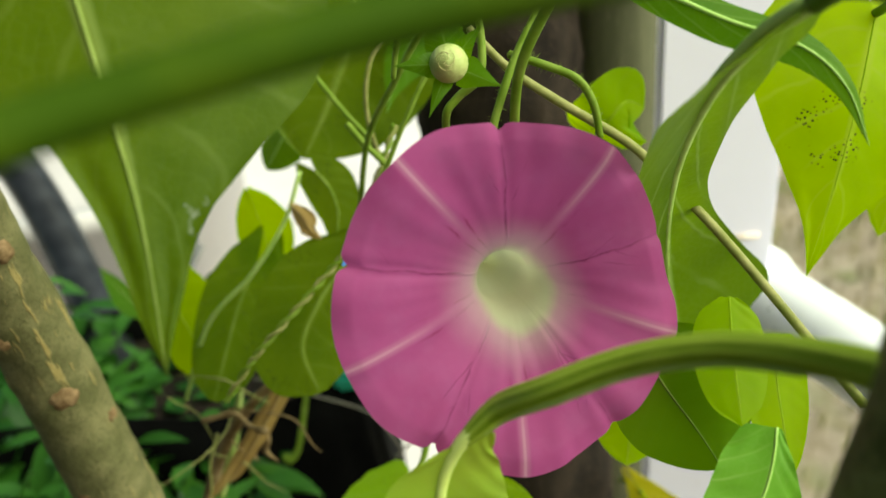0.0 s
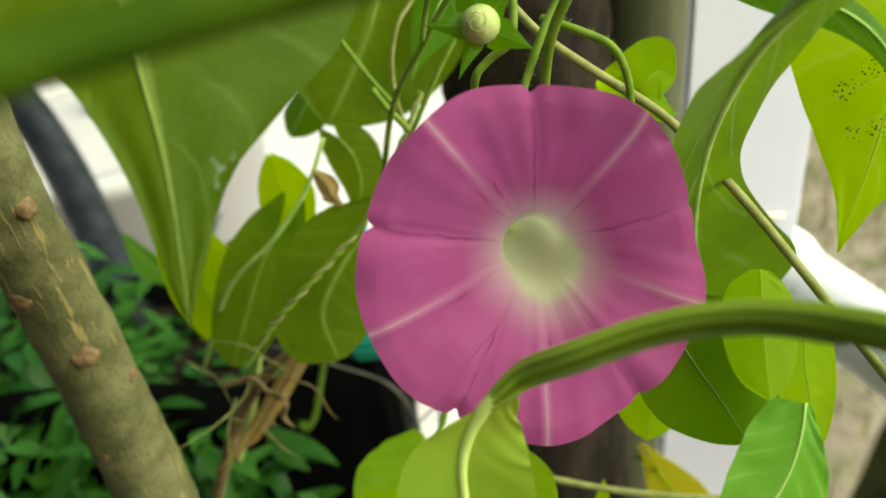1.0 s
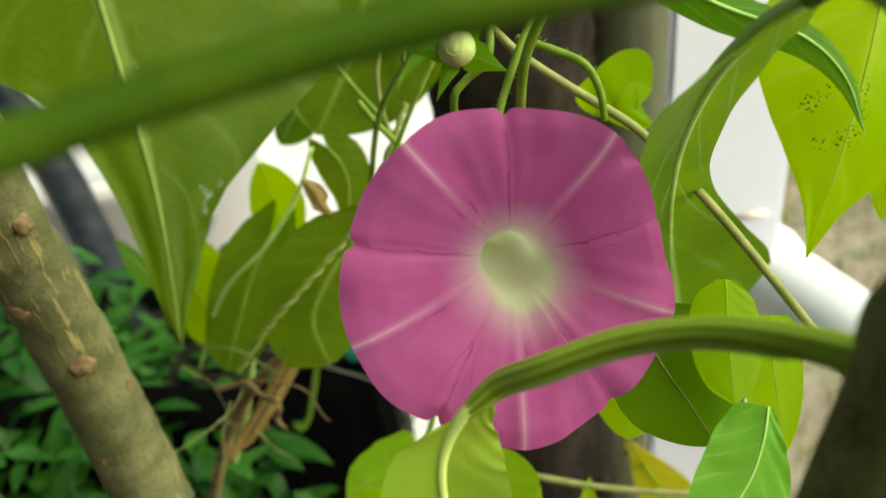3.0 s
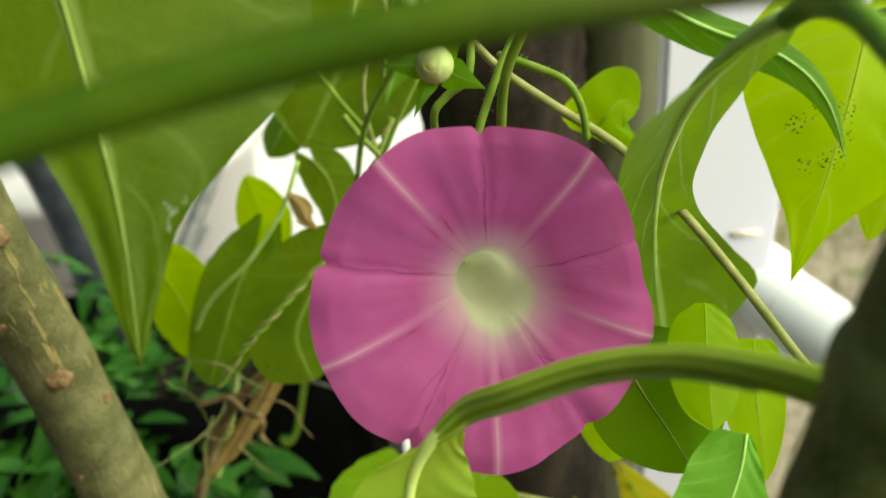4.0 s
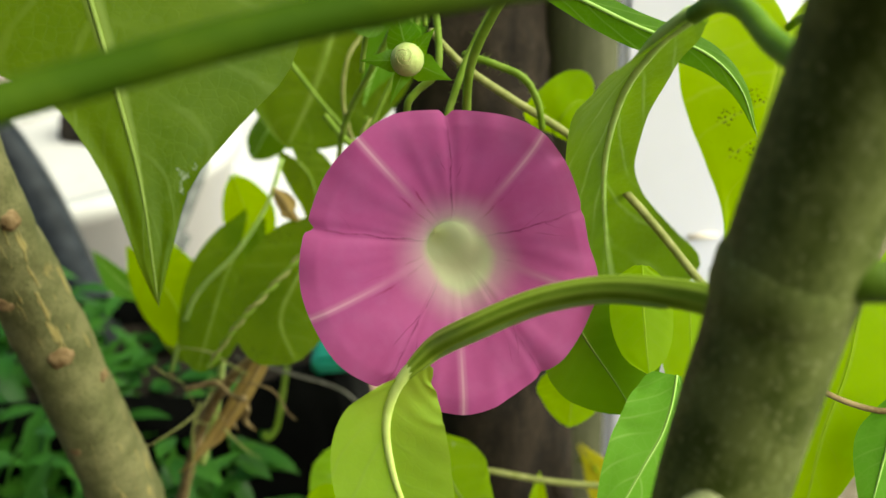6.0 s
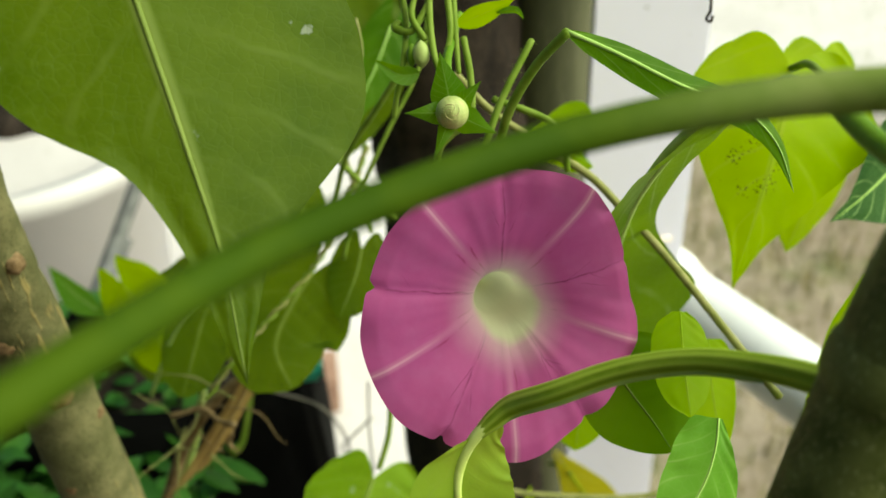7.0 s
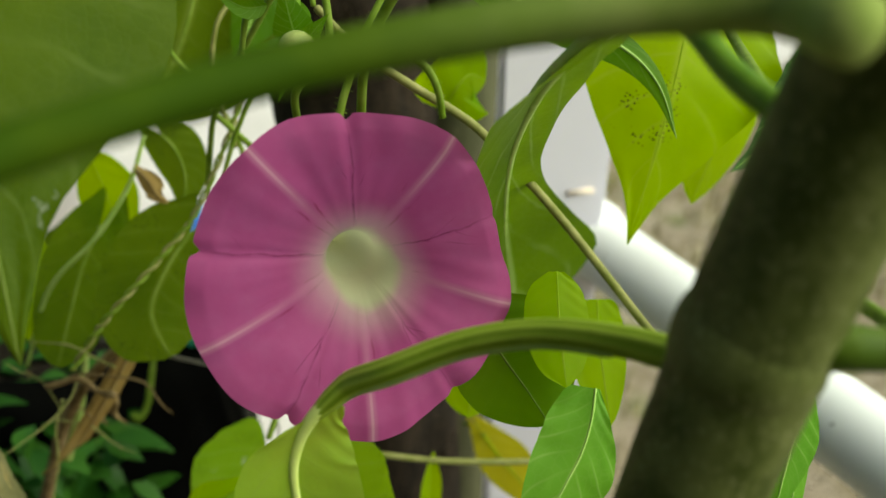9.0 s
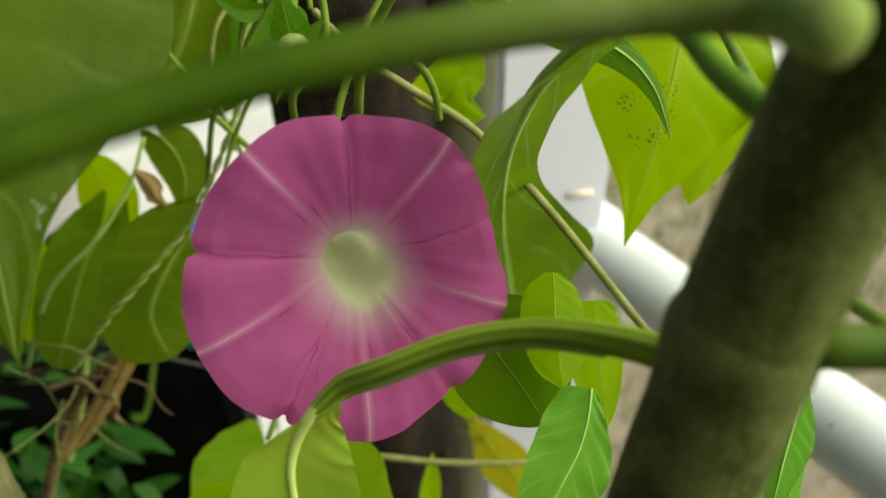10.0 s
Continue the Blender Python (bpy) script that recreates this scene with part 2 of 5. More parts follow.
def streaked_bark(name):
    """Grey-green bark with tan corky streaks that run along the stem."""
    m = Nodes(name, 0.75, 0.2)
    uv = m.t.nodes.new("ShaderNodeUVMap").outputs[0]

    def along(x, y):
        n = m.t.nodes.new("ShaderNodeMapping")
        m.t.links.new(uv, n.inputs[0])
        n.inputs["Scale"].default_value = (x, y, 1)
        return n.outputs[0]

    base = m.mix(m.band(m.noise(1.0, 5, 0.6, along(90, 6)), 0.35, 0.65), rgb(0.11, 0.11, 0.045), rgb(0.195, 0.18, 0.085))
    base = m.mix(m.math("MULTIPLY", m.band(m.noise(900, 3), 0.5, 0.7), 0.5), base, rgb(0.06, 0.06, 0.025))
    streak = m.math("MULTIPLY", m.band(m.noise(1.0, 3, 0.6, along(55, 24)), 0.565, 0.62), m.band(m.noise(1.0, 2, 0.5, along(18, 4)), 0.42, 0.56))
    base = m.mix(streak, base, m.mix(m.noise(500, 3), rgb(0.25, 0.19, 0.06), rgb(0.42, 0.34, 0.15)))
    m.color(base)
    m.bump(m.math("ADD", m.math("MULTIPLY", streak, 1.2), m.noise(500, 4)), 0.5, 0.0009)
    return m.mat


BRANCH_TAN = streaked_bark("branch_streaked_bark")
TRUNK_BARK = bark_material("trunk_bark", rgb(0.008, 0.005, 0.004), rgb(0.027, 0.018, 0.013), rgb(0.072, 0.050, 0.036), (70, 70, 22), 0.9, 0.004)
POLE_GREY = bark_material("pole_weathered", rgb(0.060, 0.060, 0.033), rgb(0.092, 0.090, 0.052), rgb(0.13, 0.12, 0.08), (60, 60, 8), 0.7, 0.0006)


def knot_material():
    m = Nodes("knot_wood", 0.8, 0.2)
    m.color(m.mix(m.band(m.noise(350, 4), 0.35, 0.7), rgb(0.17, 0.105, 0.05), rgb(0.30, 0.20, 0.11)))
    m.bump(m.noise(600, 3), 0.5, 0.001)
    return m.mat


KNOT = knot_material()


def white_material(name, tone, rough=0.45, dirt=0.25):
    m = Nodes(name, rough, 0.4)
    c = m.mix(m.math("MULTIPLY", m.band(m.noise(9, 4), 0.5, 0.75), dirt), tone, rgb(0.45, 0.42, 0.38))
    speck = m.math("MULTIPLY", m.band(m.noise(160, 2), 0.72, 0.76), 0.6)
    m.color(m.mix(speck, c, rgb(0.2, 0.18, 0.15)))
    m.bump(m.noise(120, 3), 0.1, 0.001)
    return m.mat


WHITE_PIPE = white_material("white_pvc", rgb(0.87, 0.87, 0.90))
WHITE_POST = white_material("white_post_paint", rgb(0.74, 0.70, 0.85), 0.5, 0.10)
WHITE_TUB = white_material("tub_plastic", rgb(0.66, 0.62, 0.64), 0.5, 0.3)
# dark tone of the unseen blocking wall, so it bounces little light
BLOCKER_DARK = white_material("light_blocker_dark", rgb(0.075, 0.065, 0.05), 0.9, 0.1)


def plain(name, a, b, scale, rough=0.6, bumpy=0.3, distance=0.001, spec=0.3):
    m = Nodes(name, rough, spec)
    m.color(m.mix(m.band(m.noise(scale, 5), 0.32, 0.7), a, b))
    m.bump(m.noise(scale * 6, 4), bumpy, distance)
    return m.mat


BLACK_BAG = plain("black_plastic", rgb(0.003, 0.003, 0.003), rgb(0.006, 0.006, 0.006), 25, 0.7, 0.3, 0.003, 0.03)
BLACK_HOSE = plain("black_hose_rubber", rgb(0.012, 0.013, 0.017), rgb(0.035, 0.037, 0.045), 60, 0.45)
GREY_ROD = plain("grey_metal_rod", rgb(0.13, 0.13, 0.135), rgb(0.22, 0.22, 0.22), 80, 0.5)
SOIL = plain("soil", rgb(0.015, 0.01, 0.007), rgb(0.05, 0.035, 0.025), 60, 0.95, 0.8, 0.01)
ORANGE = plain("orange_plastic", rgb(0.60, 0.20, 0.03), rgb(0.70, 0.30, 0.05), 30, 0.5)
FADED = plain("faded_orange_stain", rgb(0.80, 0.62, 0.50), rgb(0.84, 0.74, 0.68), 60, 0.6)
TEAL = plain("teal_plastic", rgb(0.03, 0.30, 0.22), rgb(0.05, 0.38, 0.28), 30, 0.5)
BLUE = plain("blue_plastic", rgb(0.04, 0.14, 0.5), rgb(0.06, 0.2, 0.6), 30, 0.5)
BRICK_RED = plain("brick_clay", rgb(0.30, 0.17, 0.13), rgb(0.40, 0.26, 0.20), 30, 0.9, 0.5, 0.003)
MAUVE = plain("mauve_stone", rgb(0.45, 0.30, 0.36), rgb(0.58, 0.42, 0.46), 12, 0.8, 0.4, 0.004)
WIRE = plain("grey_wire", rgb(0.10, 0.09, 0.08), rgb(0.20, 0.18, 0.16), 90, 0.5)


def ground_material():
    m = Nodes("dry_ground", 0.95, 0.1)
    big = m.noise(2.2, 5, 0.6)
    small = m.noise(26, 6, 0.65)
    c = m.mix(m.band(big, 0.35, 0.65), rgb(0.42, 0.33, 0.26), rgb(0.50, 0.41, 0.33))
    c = m.mix(m.band(small, 0.42, 0.68), c, rgb(0.31, 0.25, 0.17))
    c = m.mix(m.math("MULTIPLY", m.band(m.noise(7, 4), 0.5, 0.66), 0.55), c, rgb(0.20, 0.24, 0.08))
    m.color(c)
    m.bump(m.noise(60, 6, 0.7), 0.9, 0.02)
    return m.mat


def paving_material():
    m = Nodes("pale_concrete", 0.9, 0.2)
    c = m.mix(m.band(m.noise(3, 5), 0.35, 0.65), rgb(0.60, 0.55, 0.56), rgb(0.70, 0.65, 0.66))
    m.color(m.mix(m.math("MULTIPLY", m.band(m.noise(55, 5), 0.55, 0.72), 0.35), c, rgb(0.42, 0.38, 0.36)))
    m.bump(m.noise(90, 5), 0.4, 0.003)
    return m.mat


GROUND, PAVING = ground_material(), paving_material()


def petal_material(rays, folds):
    """Thin pink corolla: pale star rays, fine dark veins along the folds, and a whitish flush round the throat."""
    m = Nodes("petal_pink", 0.55, 0.22)
    px, py, rad = m.attr("flat_x"), m.attr("flat_y"), m.attr("rad")
    fine = m.t.nodes.new("ShaderNodeCombineXYZ")
    m.put(fine.inputs[0], px), m.put(fine.inputs[1], py)
    flat = fine.outputs[0]

    def wander(scale, size, shift):
        n = m.t.nodes.new("ShaderNodeMapping")
        m.t.links.new(flat, n.inputs[0])
        n.inputs["Location"].default_value = (shift, shift * 0.7, shift * 0.3)
        return m.math("MULTIPLY", m.math("SUBTRACT", m.noise(scale, 2, 0.5, n.outputs[0]), 0.5), size)

    wx, wy = m.math("ADD", px, wander(150, 0.0020, 0.1)), m.math("ADD", py, wander(150, 0.0020, 0.5))

    def beside(deg, ox=0.0, oy=0.0, x=px, y=py):
        """Distance from a straight line that leaves (ox, oy) at an angle, only ahead of it."""
        c, q = math.cos(radians(deg)), math.sin(radians(deg))
        if ox or oy:
            x, y = m.math("SUBTRACT", x, ox), m.math("SUBTRACT", y, oy)
        off = m.math("ABSOLUTE", m.math("SUBTRACT", m.math("MULTIPLY", x, q), m.math("MULTIPLY", y, c)))
        ahead = m.math("ADD", m.math("MULTIPLY", x, c), m.math("MULTIPLY", y, q))
        return m.math("ADD", off, m.band(ahead, 0.0004, -0.0004, 0.0, 0.01))

    def least(values_):
        out = values_[0]
        for v in values_[1:]:
            out = m.math("MINIMUM", out, v)
        return out

    ray = least([beside(d) for d in rays])
    vein = least([beside(d, x=wx, y=wy) for d in folds])
    # side veins fork off the folds half way out, and run beside the rays near the throat
    forks = []
    for d in folds:
        for far, turn in ((0.0165, 24), (0.0150, -20), (0.0225, -30)):
            forks.append(beside(d + turn, far * math.cos(radians(d)), far * math.sin(radians(d)), wx, wy))
    fork = least(forks)
    flank = least([beside(d + k, x=wx, y=wy) for d in rays for k in (5.0, -6.0)])
    base = m.mix(m.band(m.noise(48, 4), 0.3, 0.7), rgb(0.45, 0.070, 0.270), rgb(0.53, 0.100, 0.335))
    base = m.mix(m.band(m.noise(190, 3), 0.35, 0.75, 0.0, 0.25), base, rgb(0.52, 0.15, 0.39))
    base = m.mix(m.band(rad, 0.55, 0.20, 0.0, 0.5), base, rgb(0.40, 0.065, 0.22))
    star = m.math("MULTIPLY", m.band(ray, 0.0016, 0.0001), m.band(rad, 0.15, 0.75, 0.12, 0.42))
    base = m.mix(star, base, rgb(0.76, 0.36, 0.55))
    core = m.math("MULTIPLY", m.band(ray, 0.00045, 0.0001), m.band(rad, 0.35, 0.85, 0.0, 0.34))
    base = m.mix(core, base, rgb(0.86, 0.55, 0.68))
    patchy = m.band(m.noise(230, 2), 0.35, 0.62, 0.15, 1.0)
    line = m.math("MULTIPLY", m.math("MULTIPLY", m.band(vein, 0.00034, 0.00005), m.band(rad, 0.97, 0.55, 0.25, 0.75)), patchy)
    base = m.mix(line, base, rgb(0.20, 0.018, 0.11))
    line = m.math("MULTIPLY", m.math("MULTIPLY", m.band(fork, 0.00026, 0.00004), m.band(rad, 0.86, 0.50, 0.0, 0.5)), m.band(m.noise(120, 2), 0.45, 0.62))
    base = m.mix(line, base, rgb(0.22, 0.02, 0.12))
    line = m.math("MULTIPLY", m.math("MULTIPLY", m.band(flank, 0.00040, 0.00006), m.band(rad, 0.60, 0.30, 0.0, 0.6)), m.band(m.noise(140, 2), 0.42, 0.6))
    base = m.mix(line, base, rgb(0.24, 0.012, 0.07))
    # flush round the mouth, drawn out below it
    low = m.math("ADD", m.attr("glow"), m.math("MULTIPLY", m.math("SUBTRACT", m.noise(110, 3), 0.5), 0.10))
    base = m.mix(m.math("MULTIPLY", m.band(low, 0.34, 0.0), 0.62), base, rgb(0.64, 0.38, 0.50))
    base = m.mix(m.math("MULTIPLY", m.band(low, 0.18, -0.06), 0.60), base, rgb(0.61, 0.43, 0.44))
    base = m.mix(m.math("MULTIPLY", m.band(low, 0.05, -0.07), 0.85), base, rgb(0.60, 0.64, 0.39))
    m.color(base)
    m.bump(m.math("SUBTRACT", m.math("ADD", m.noise(300, 3), m.math("MULTIPLY", m.band(ray, 0.0016, 0.0), 0.8)), m.math("MULTIPLY", m.band(vein, 0.0008, 0.0), 0.4)), 0.18, 0.0005)
    m.thin(base, 0.58)
    return m.mat


RAYS = (119, 49, 339, 265.5, 190)
FOLDS = (85, 155, 231, 302, 14)
PETAL = petal_material(RAYS, FOLDS)


def throat_material():
    m = Nodes("throat_pale_green", 0.6, 0.1)
    c = m.mix(m.band(m.noise(240, 3), 0.3, 0.7), rgb(0.66, 0.70, 0.42), rgb(0.74, 0.77, 0.50))
    m.color(c)
    m.bump(m.noise(500, 2), 0.1, 0.0003)
    m.thin(c, 0.72)
    return m.mat


THROAT = throat_material()
BUD_CREAM = plain("bud_cream", rgb(0.30, 0.38, 0.10), rgb(0.46, 0.49, 0.20), 160, 0.5)
BUD_SEAM = plain("bud_seam", rgb(0.30, 0.27, 0.10), rgb(0.42, 0.38, 0.17), 200, 0.5)


# ---- mesh helpers ----
def part(name, bm, material, parent=None, label="", smooth=True):
    me = bpy.data.meshes.new(name)
    bm.normal_update()
    bm.to_mesh(me)
    bm.free()
    for p in me.polygons:
        p.use_smooth = smooth
    me.materials.append(material)
    ob = new(name, me)
    if parent is not None:
        ob.parent = parent
    if label:
        ob["label"] = label
    return ob


def thing(name, label, category, group="", kind=""):
    e = new(name)
    e.empty_display_size = 0.01
    return tagged(e, label, category, group, kind)


def spline(points, n):
    """Points along a smooth curve through the given ones."""
    ps = [Vector(p) for p in points]
    if len(ps) == 2:
        return [ps[0].lerp(ps[1], i / (n - 1)) for i in range(n)]
    ext = [ps[0] * 2 - ps[1], *ps, ps[-1] * 2 - ps[-2]]
    out = []
    for i in range(n):
        s = i / (n - 1) * (len(ps) - 1)
        k = min(int(s), len(ps) - 2)
        t = s - k
        a, b, c, d = ext[k:k + 4]
        out.append(0.5 * (2 * b + (c - a) * t + (2 * a - 5 * b + 4 * c - d) * t * t + (3 * b - a - 3 * c + d) * t ** 3))
    return out


def values(table, t):
    """A value from rows of (place, value), joined by a smooth curve."""
    n = len(table)
    slope = [(table[min(k + 1, n - 1)][1] - table[max(k - 1, 0)][1]) / (table[min(k + 1, n - 1)][0] - table[max(k - 1, 0)][0]) for k in range(n)]
    for k in range(n - 1):
        (p, x), (q, y) = table[k], table[k + 1]
        if t <= q:
            h = q - p
            s = min(max((t - p) / h, 0), 1)
            s2, s3 = s * s, s ** 3
            return max(0.0, (2 * s3 - 3 * s2 + 1) * x + (s3 - 2 * s2 + s) * h * slope[k] + (3 * s2 - 2 * s3) * y + (s3 - s2) * h * slope[k + 1])
    return table[-1][1]


def tube(points, radii, n=24, seg=10, rough=0.0, freq=60.0, bm=None, caps=True, squash=1.0):
    """A round stem along a curve; radii are spread evenly over its length."""
    bm = bm or bmesh.new()
    uvl = bm.loops.layers.uv.verify()
    ps = spline(points, n)
    rows, ref, far = [], None, [0.0]
    for p, q in zip(ps, ps[1:]):
        far.append(far[-1] + (q - p).length)
    for i, p in enumerate(ps):
        tan = (ps[min(i + 1, n - 1)] - ps[max(i - 1, 0)]).normalized()
        if ref is None:
            ref = tan.orthogonal().normalized()
        ref = (ref - tan * ref.dot(tan)).normalized()
        bi = tan.cross(ref)
        s = i / (n - 1) * (len(radii) - 1)
        k = min(int(s), len(radii) - 2) if len(radii) > 1 else 0
        r = radii[k] + (radii[min(k + 1, len(radii) - 1)] - radii[k]) * (s - k)
        row = []
        for j in range(seg):
            a = 2 * math.pi * j / seg
            q = ref * math.cos(a) + bi * math.sin(a) * squash
            rr = r * (1 + rough * noise.noise((p + q * r) * freq)) if rough else r
            row.append(bm.verts.new(p + q * rr))
        rows.append(row)
    for i, (a, b) in enumerate(zip(rows, rows[1:])):
        for j in range(seg):
            f = bm.faces.new((a[j], a[(j + 1) % seg], b[(j + 1) % seg], b[j]))
            for loop, uv in zip(f.loops, ((far[i], j / seg), (far[i], (j + 1) / seg), (far[i + 1], (j + 1) / seg), (far[i + 1], j / seg))):
                loop[uvl].uv = uv
    if caps:
        for row, p, s in ((rows[0], ps[0], -1), (rows[-1], ps[-1], 1)):
            r = (row[0].co - p).length
            tip = bm.verts.new(p + ((ps[-1] - ps[-2]) if s > 0 else (ps[0] - ps[1])).normalized() * r * 0.5)
            for j in range(seg):
                f = (row[j], row[(j + 1) % seg], tip)
                for loop in bm.faces.new(f if s > 0 else f[::-1]).loops:
                    loop[uvl].uv = (far[-1] if s > 0 else 0.0, j / seg)
    return bm


def lump(center, axis, length, radius, n=10, seg=12, profile=None, twist=0.0, bm=None, rough=0.0):
    """A turned body along an axis: buds, knots, swellings."""
    bm = bm or bmesh.new()
    c, ax = Vector(center), Vector(axis).normalized()
    x = ax.orthogonal().normalized()
    y = ax.cross(x)
    profile = profile or [(0, 0.02), (0.2, 0.75), (0.5, 1), (0.8, 0.75), (1, 0.02)]
    rows = []
    for i in range(n):
        t = i / (n - 1)
        r = radius * values(profile, t)
        row = []
        for j in range(seg):
            a = 2 * math.pi * j / seg + twist * t
            k = 1 + rough * noise.noise(Vector((i * 0.7, j * 0.9, length * 300)))
            row.append(bm.verts.new(c + ax * length * t + (x * math.cos(a) + y * math.sin(a)) * r * k))
        rows.append(row)
    for a, b in zip(rows, rows[1:]):
        for j in range(seg):
            bm.faces.new((a[j], a[(j + 1) % seg], b[(j + 1) % seg], b[j]))
    bm.faces.new(rows[0][::-1]), bm.faces.new(rows[-1])
    return bm


HEART = [(0, 0.60), (0.03, 0.74), (0.07, 0.86), (0.2, 1.0), (0.42, 0.84), (0.65, 0.46), (0.8, 0.20), (0.92, 0.07), (1, 0.0)]
ROUND = [(0, 0.58), (0.03, 0.70), (0.07, 0.82), (0.25, 1.0), (0.5, 0.97), (0.72, 0.76), (0.87, 0.48), (0.96, 0.2), (1, 0.0)]
LONG = [(0, 0.12), (0.1, 0.6), (0.3, 1.0), (0.55, 0.92), (0.8, 0.5), (0.93, 0.18), (1, 0.0)]


def blade(mid, side, wl, wr, outline=HEART, outline_r=None, fold=(12, 12), cup=0.0, lobe=0.25, wave=0.04, n=30, m=9, seed=0, back=(0, 0)):
    """A leaf blade along its midrib. wl, wr: widths left and right of it; fold: degrees by which the halves rise."""
    bm = bmesh.new()
    uvl = bm.loops.layers.uv.new("UVMap")
    fine = spline(mid, 161)
    us = [(i / (n - 1)) ** 1.35 for i in range(n)]
    ps = [fine[round(u * 160)] for u in us]
    us = [round(u * 160) / 160 for u in us]
    total = sum((b - a).length for a, b in zip(ps, ps[1:]))
    hint = Vector(side)
    rows = []
    for i, p in enumerate(ps):
        u = us[i]
        k = round(u * 160)
        tan = (fine[min(k + 4, 160)] - fine[max(k - 4, 0)]).normalized()
        s = (hint - tan * hint.dot(tan)).normalized()
        nor = s.cross(tan)
        row = []
        for j in range(-m, m + 1):
            v = j / m
            w = wr * values(outline_r or outline, u) if v > 0 else wl * values(outline, u)
            ang = radians(fold[1] if v > 0 else fold[0])
            av = abs(v)
            roll = radians(back[1] if v > 0 else back[0]) * av
            d = s * math.copysign(math.cos(ang + roll), v) + nor * math.sin(ang + roll) if v else Vector((0, 0, 0))
            q = p + d * (av * w) - tan * (lobe * total * math.sin(math.pi * 0.78 * av) * max(0, 1 - u * 3.0) ** 2)
            q += nor * (cup * w * av * av)
            k = Vector((u * 5 + seed * 7.3, v * 2.2, seed * 3.1))
            q += nor * (wave * (wl + wr) * 0.5 * noise.noise(k) * av + 0.012 * (wl + wr) * math.sin(44 * (u - 0.22 * av)) * av * (1 - u))
            row.append((bm.verts.new(q), u, v))
        rows.append(row)
    for a, b in zip(rows, rows[1:]):
        for c, d, e, f in zip(a, a[1:], b[1:], b):
            face = bm.faces.new((c[0], d[0], e[0], f[0]))
            for loop, src in zip(face.loops, (c, d, e, f)):
                loop[uvl].uv = (src[1], src[2])
    return bm


def leaf(label, mid, side, width, material, rib=None, petiole=None, pr=(0.0012, 0.0012), rib_r=0.0011, name="leaf", pet_mat=None, sink=0.0, **shape):
    """A leaf with blade, midrib and leafstalk as parts."""
    wl, wr = width if isinstance(width, tuple) else (width, width)
    rib = rib or (RIB_YELLOW if material in (LEAF_YELLOW, LEAF_DYING) else RIB_OLIVE if material in (LEAF_OLIVE, LEAF_FLECK) else RIB_YELLOW if material is LEAF_GLOW else RIB_MATT)
    e = thing(name, label, "leaf", "leaves of the vine")
    e.location = mid[0]
    inv = Matrix.Translation(-Vector(mid[0]))

    def own(o):
        o.parent = e
        o.data.transform(inv)

    sheet = part("blade", blade(mid, side, wl, wr, **shape), material)
    own(sheet)
    line = part("midrib", tube(mid, (rib_r, rib_r * 0.8, rib_r * 0.5, rib_r * 0.12), 26, 8), rib, sheet)
    line.data.transform(inv @ Matrix.Translation((0, sink, 0)))
    if petiole:
        own(part("leafstalk", tube(petiole, pr, 26, 10), pet_mat or STEM_FRESH))
    return e


def stem(name, label, points, radii, material, category="stem", n=30, seg=10, rough=0.0, freq=60.0):
    ob = part(name, tube(points, radii, n, seg, rough, freq), material)
    return tagged(ob, label, category)


# ---- ground and far things ----
def box(x0, x1, y0, y1, z0, z1, bevel=0.0, cuts=0):
    bm = bmesh.new()
    bmesh.ops.create_cube(bm, size=1.0)
    for v in bm.verts:
        v.co = Vector(((x0 + x1) / 2 + v.co.x * (x1 - x0), (y0 + y1) / 2 + v.co.y * (y1 - y0), (z0 + z1) / 2 + v.co.z * (z1 - z0)))
    if bevel:
        bmesh.ops.bevel(bm, geom=bm.edges[:], offset=bevel, segments=2, affect="EDGES")
    return bm


def ground_sheet():
    bm = bmesh.new()
    xs = [-400, -60, -12, -4] + [-2 + 0.1 * i for i in range(61)] + [6, 14, 60, 400]
    grid = [[bm.verts.new((x, y + 1.2, 0.03 * noise.noise(Vector((x * 1.3, y * 1.3, 0))) if abs(x) < 5 and abs(y) < 5 else 0)) for x in xs] for y in xs]
    for a, b in zip(grid, grid[1:]):
        for c, d, e, f in zip(a, a[1:], b[1:], b):
            bm.faces.new((c, d, e, f))
    return part("ground", bm, GROUND)


tagged(ground_sheet(), "dry brown earth with sparse grass and litter", "ground", kind="structure")
tagged(part("pavement", box(-3.2, 0.30, 0.75, 3.0, -0.02, 0.05, 0.008), PAVING, smooth=False), "pale concrete paving beside the plant bed", "pavement", kind="structure")
tagged(part("pavement_far", box(0.55, 6.0, 2.0, 5.0, -0.02, 0.045, 0.008), PAVING, smooth=False), "pale concrete strip beyond the bare earth", "pavement", kind="structure")
# added out of view: blocks sky light from the near side
tagged(part("light_blocker_south", box(-5.0, 0.10, -0.32, -0.17, -0.05, 2.1, 0.01), BLOCKER_DARK, smooth=False), "unseen dark wall added to keep front light off the plants", "wall", kind="structure")


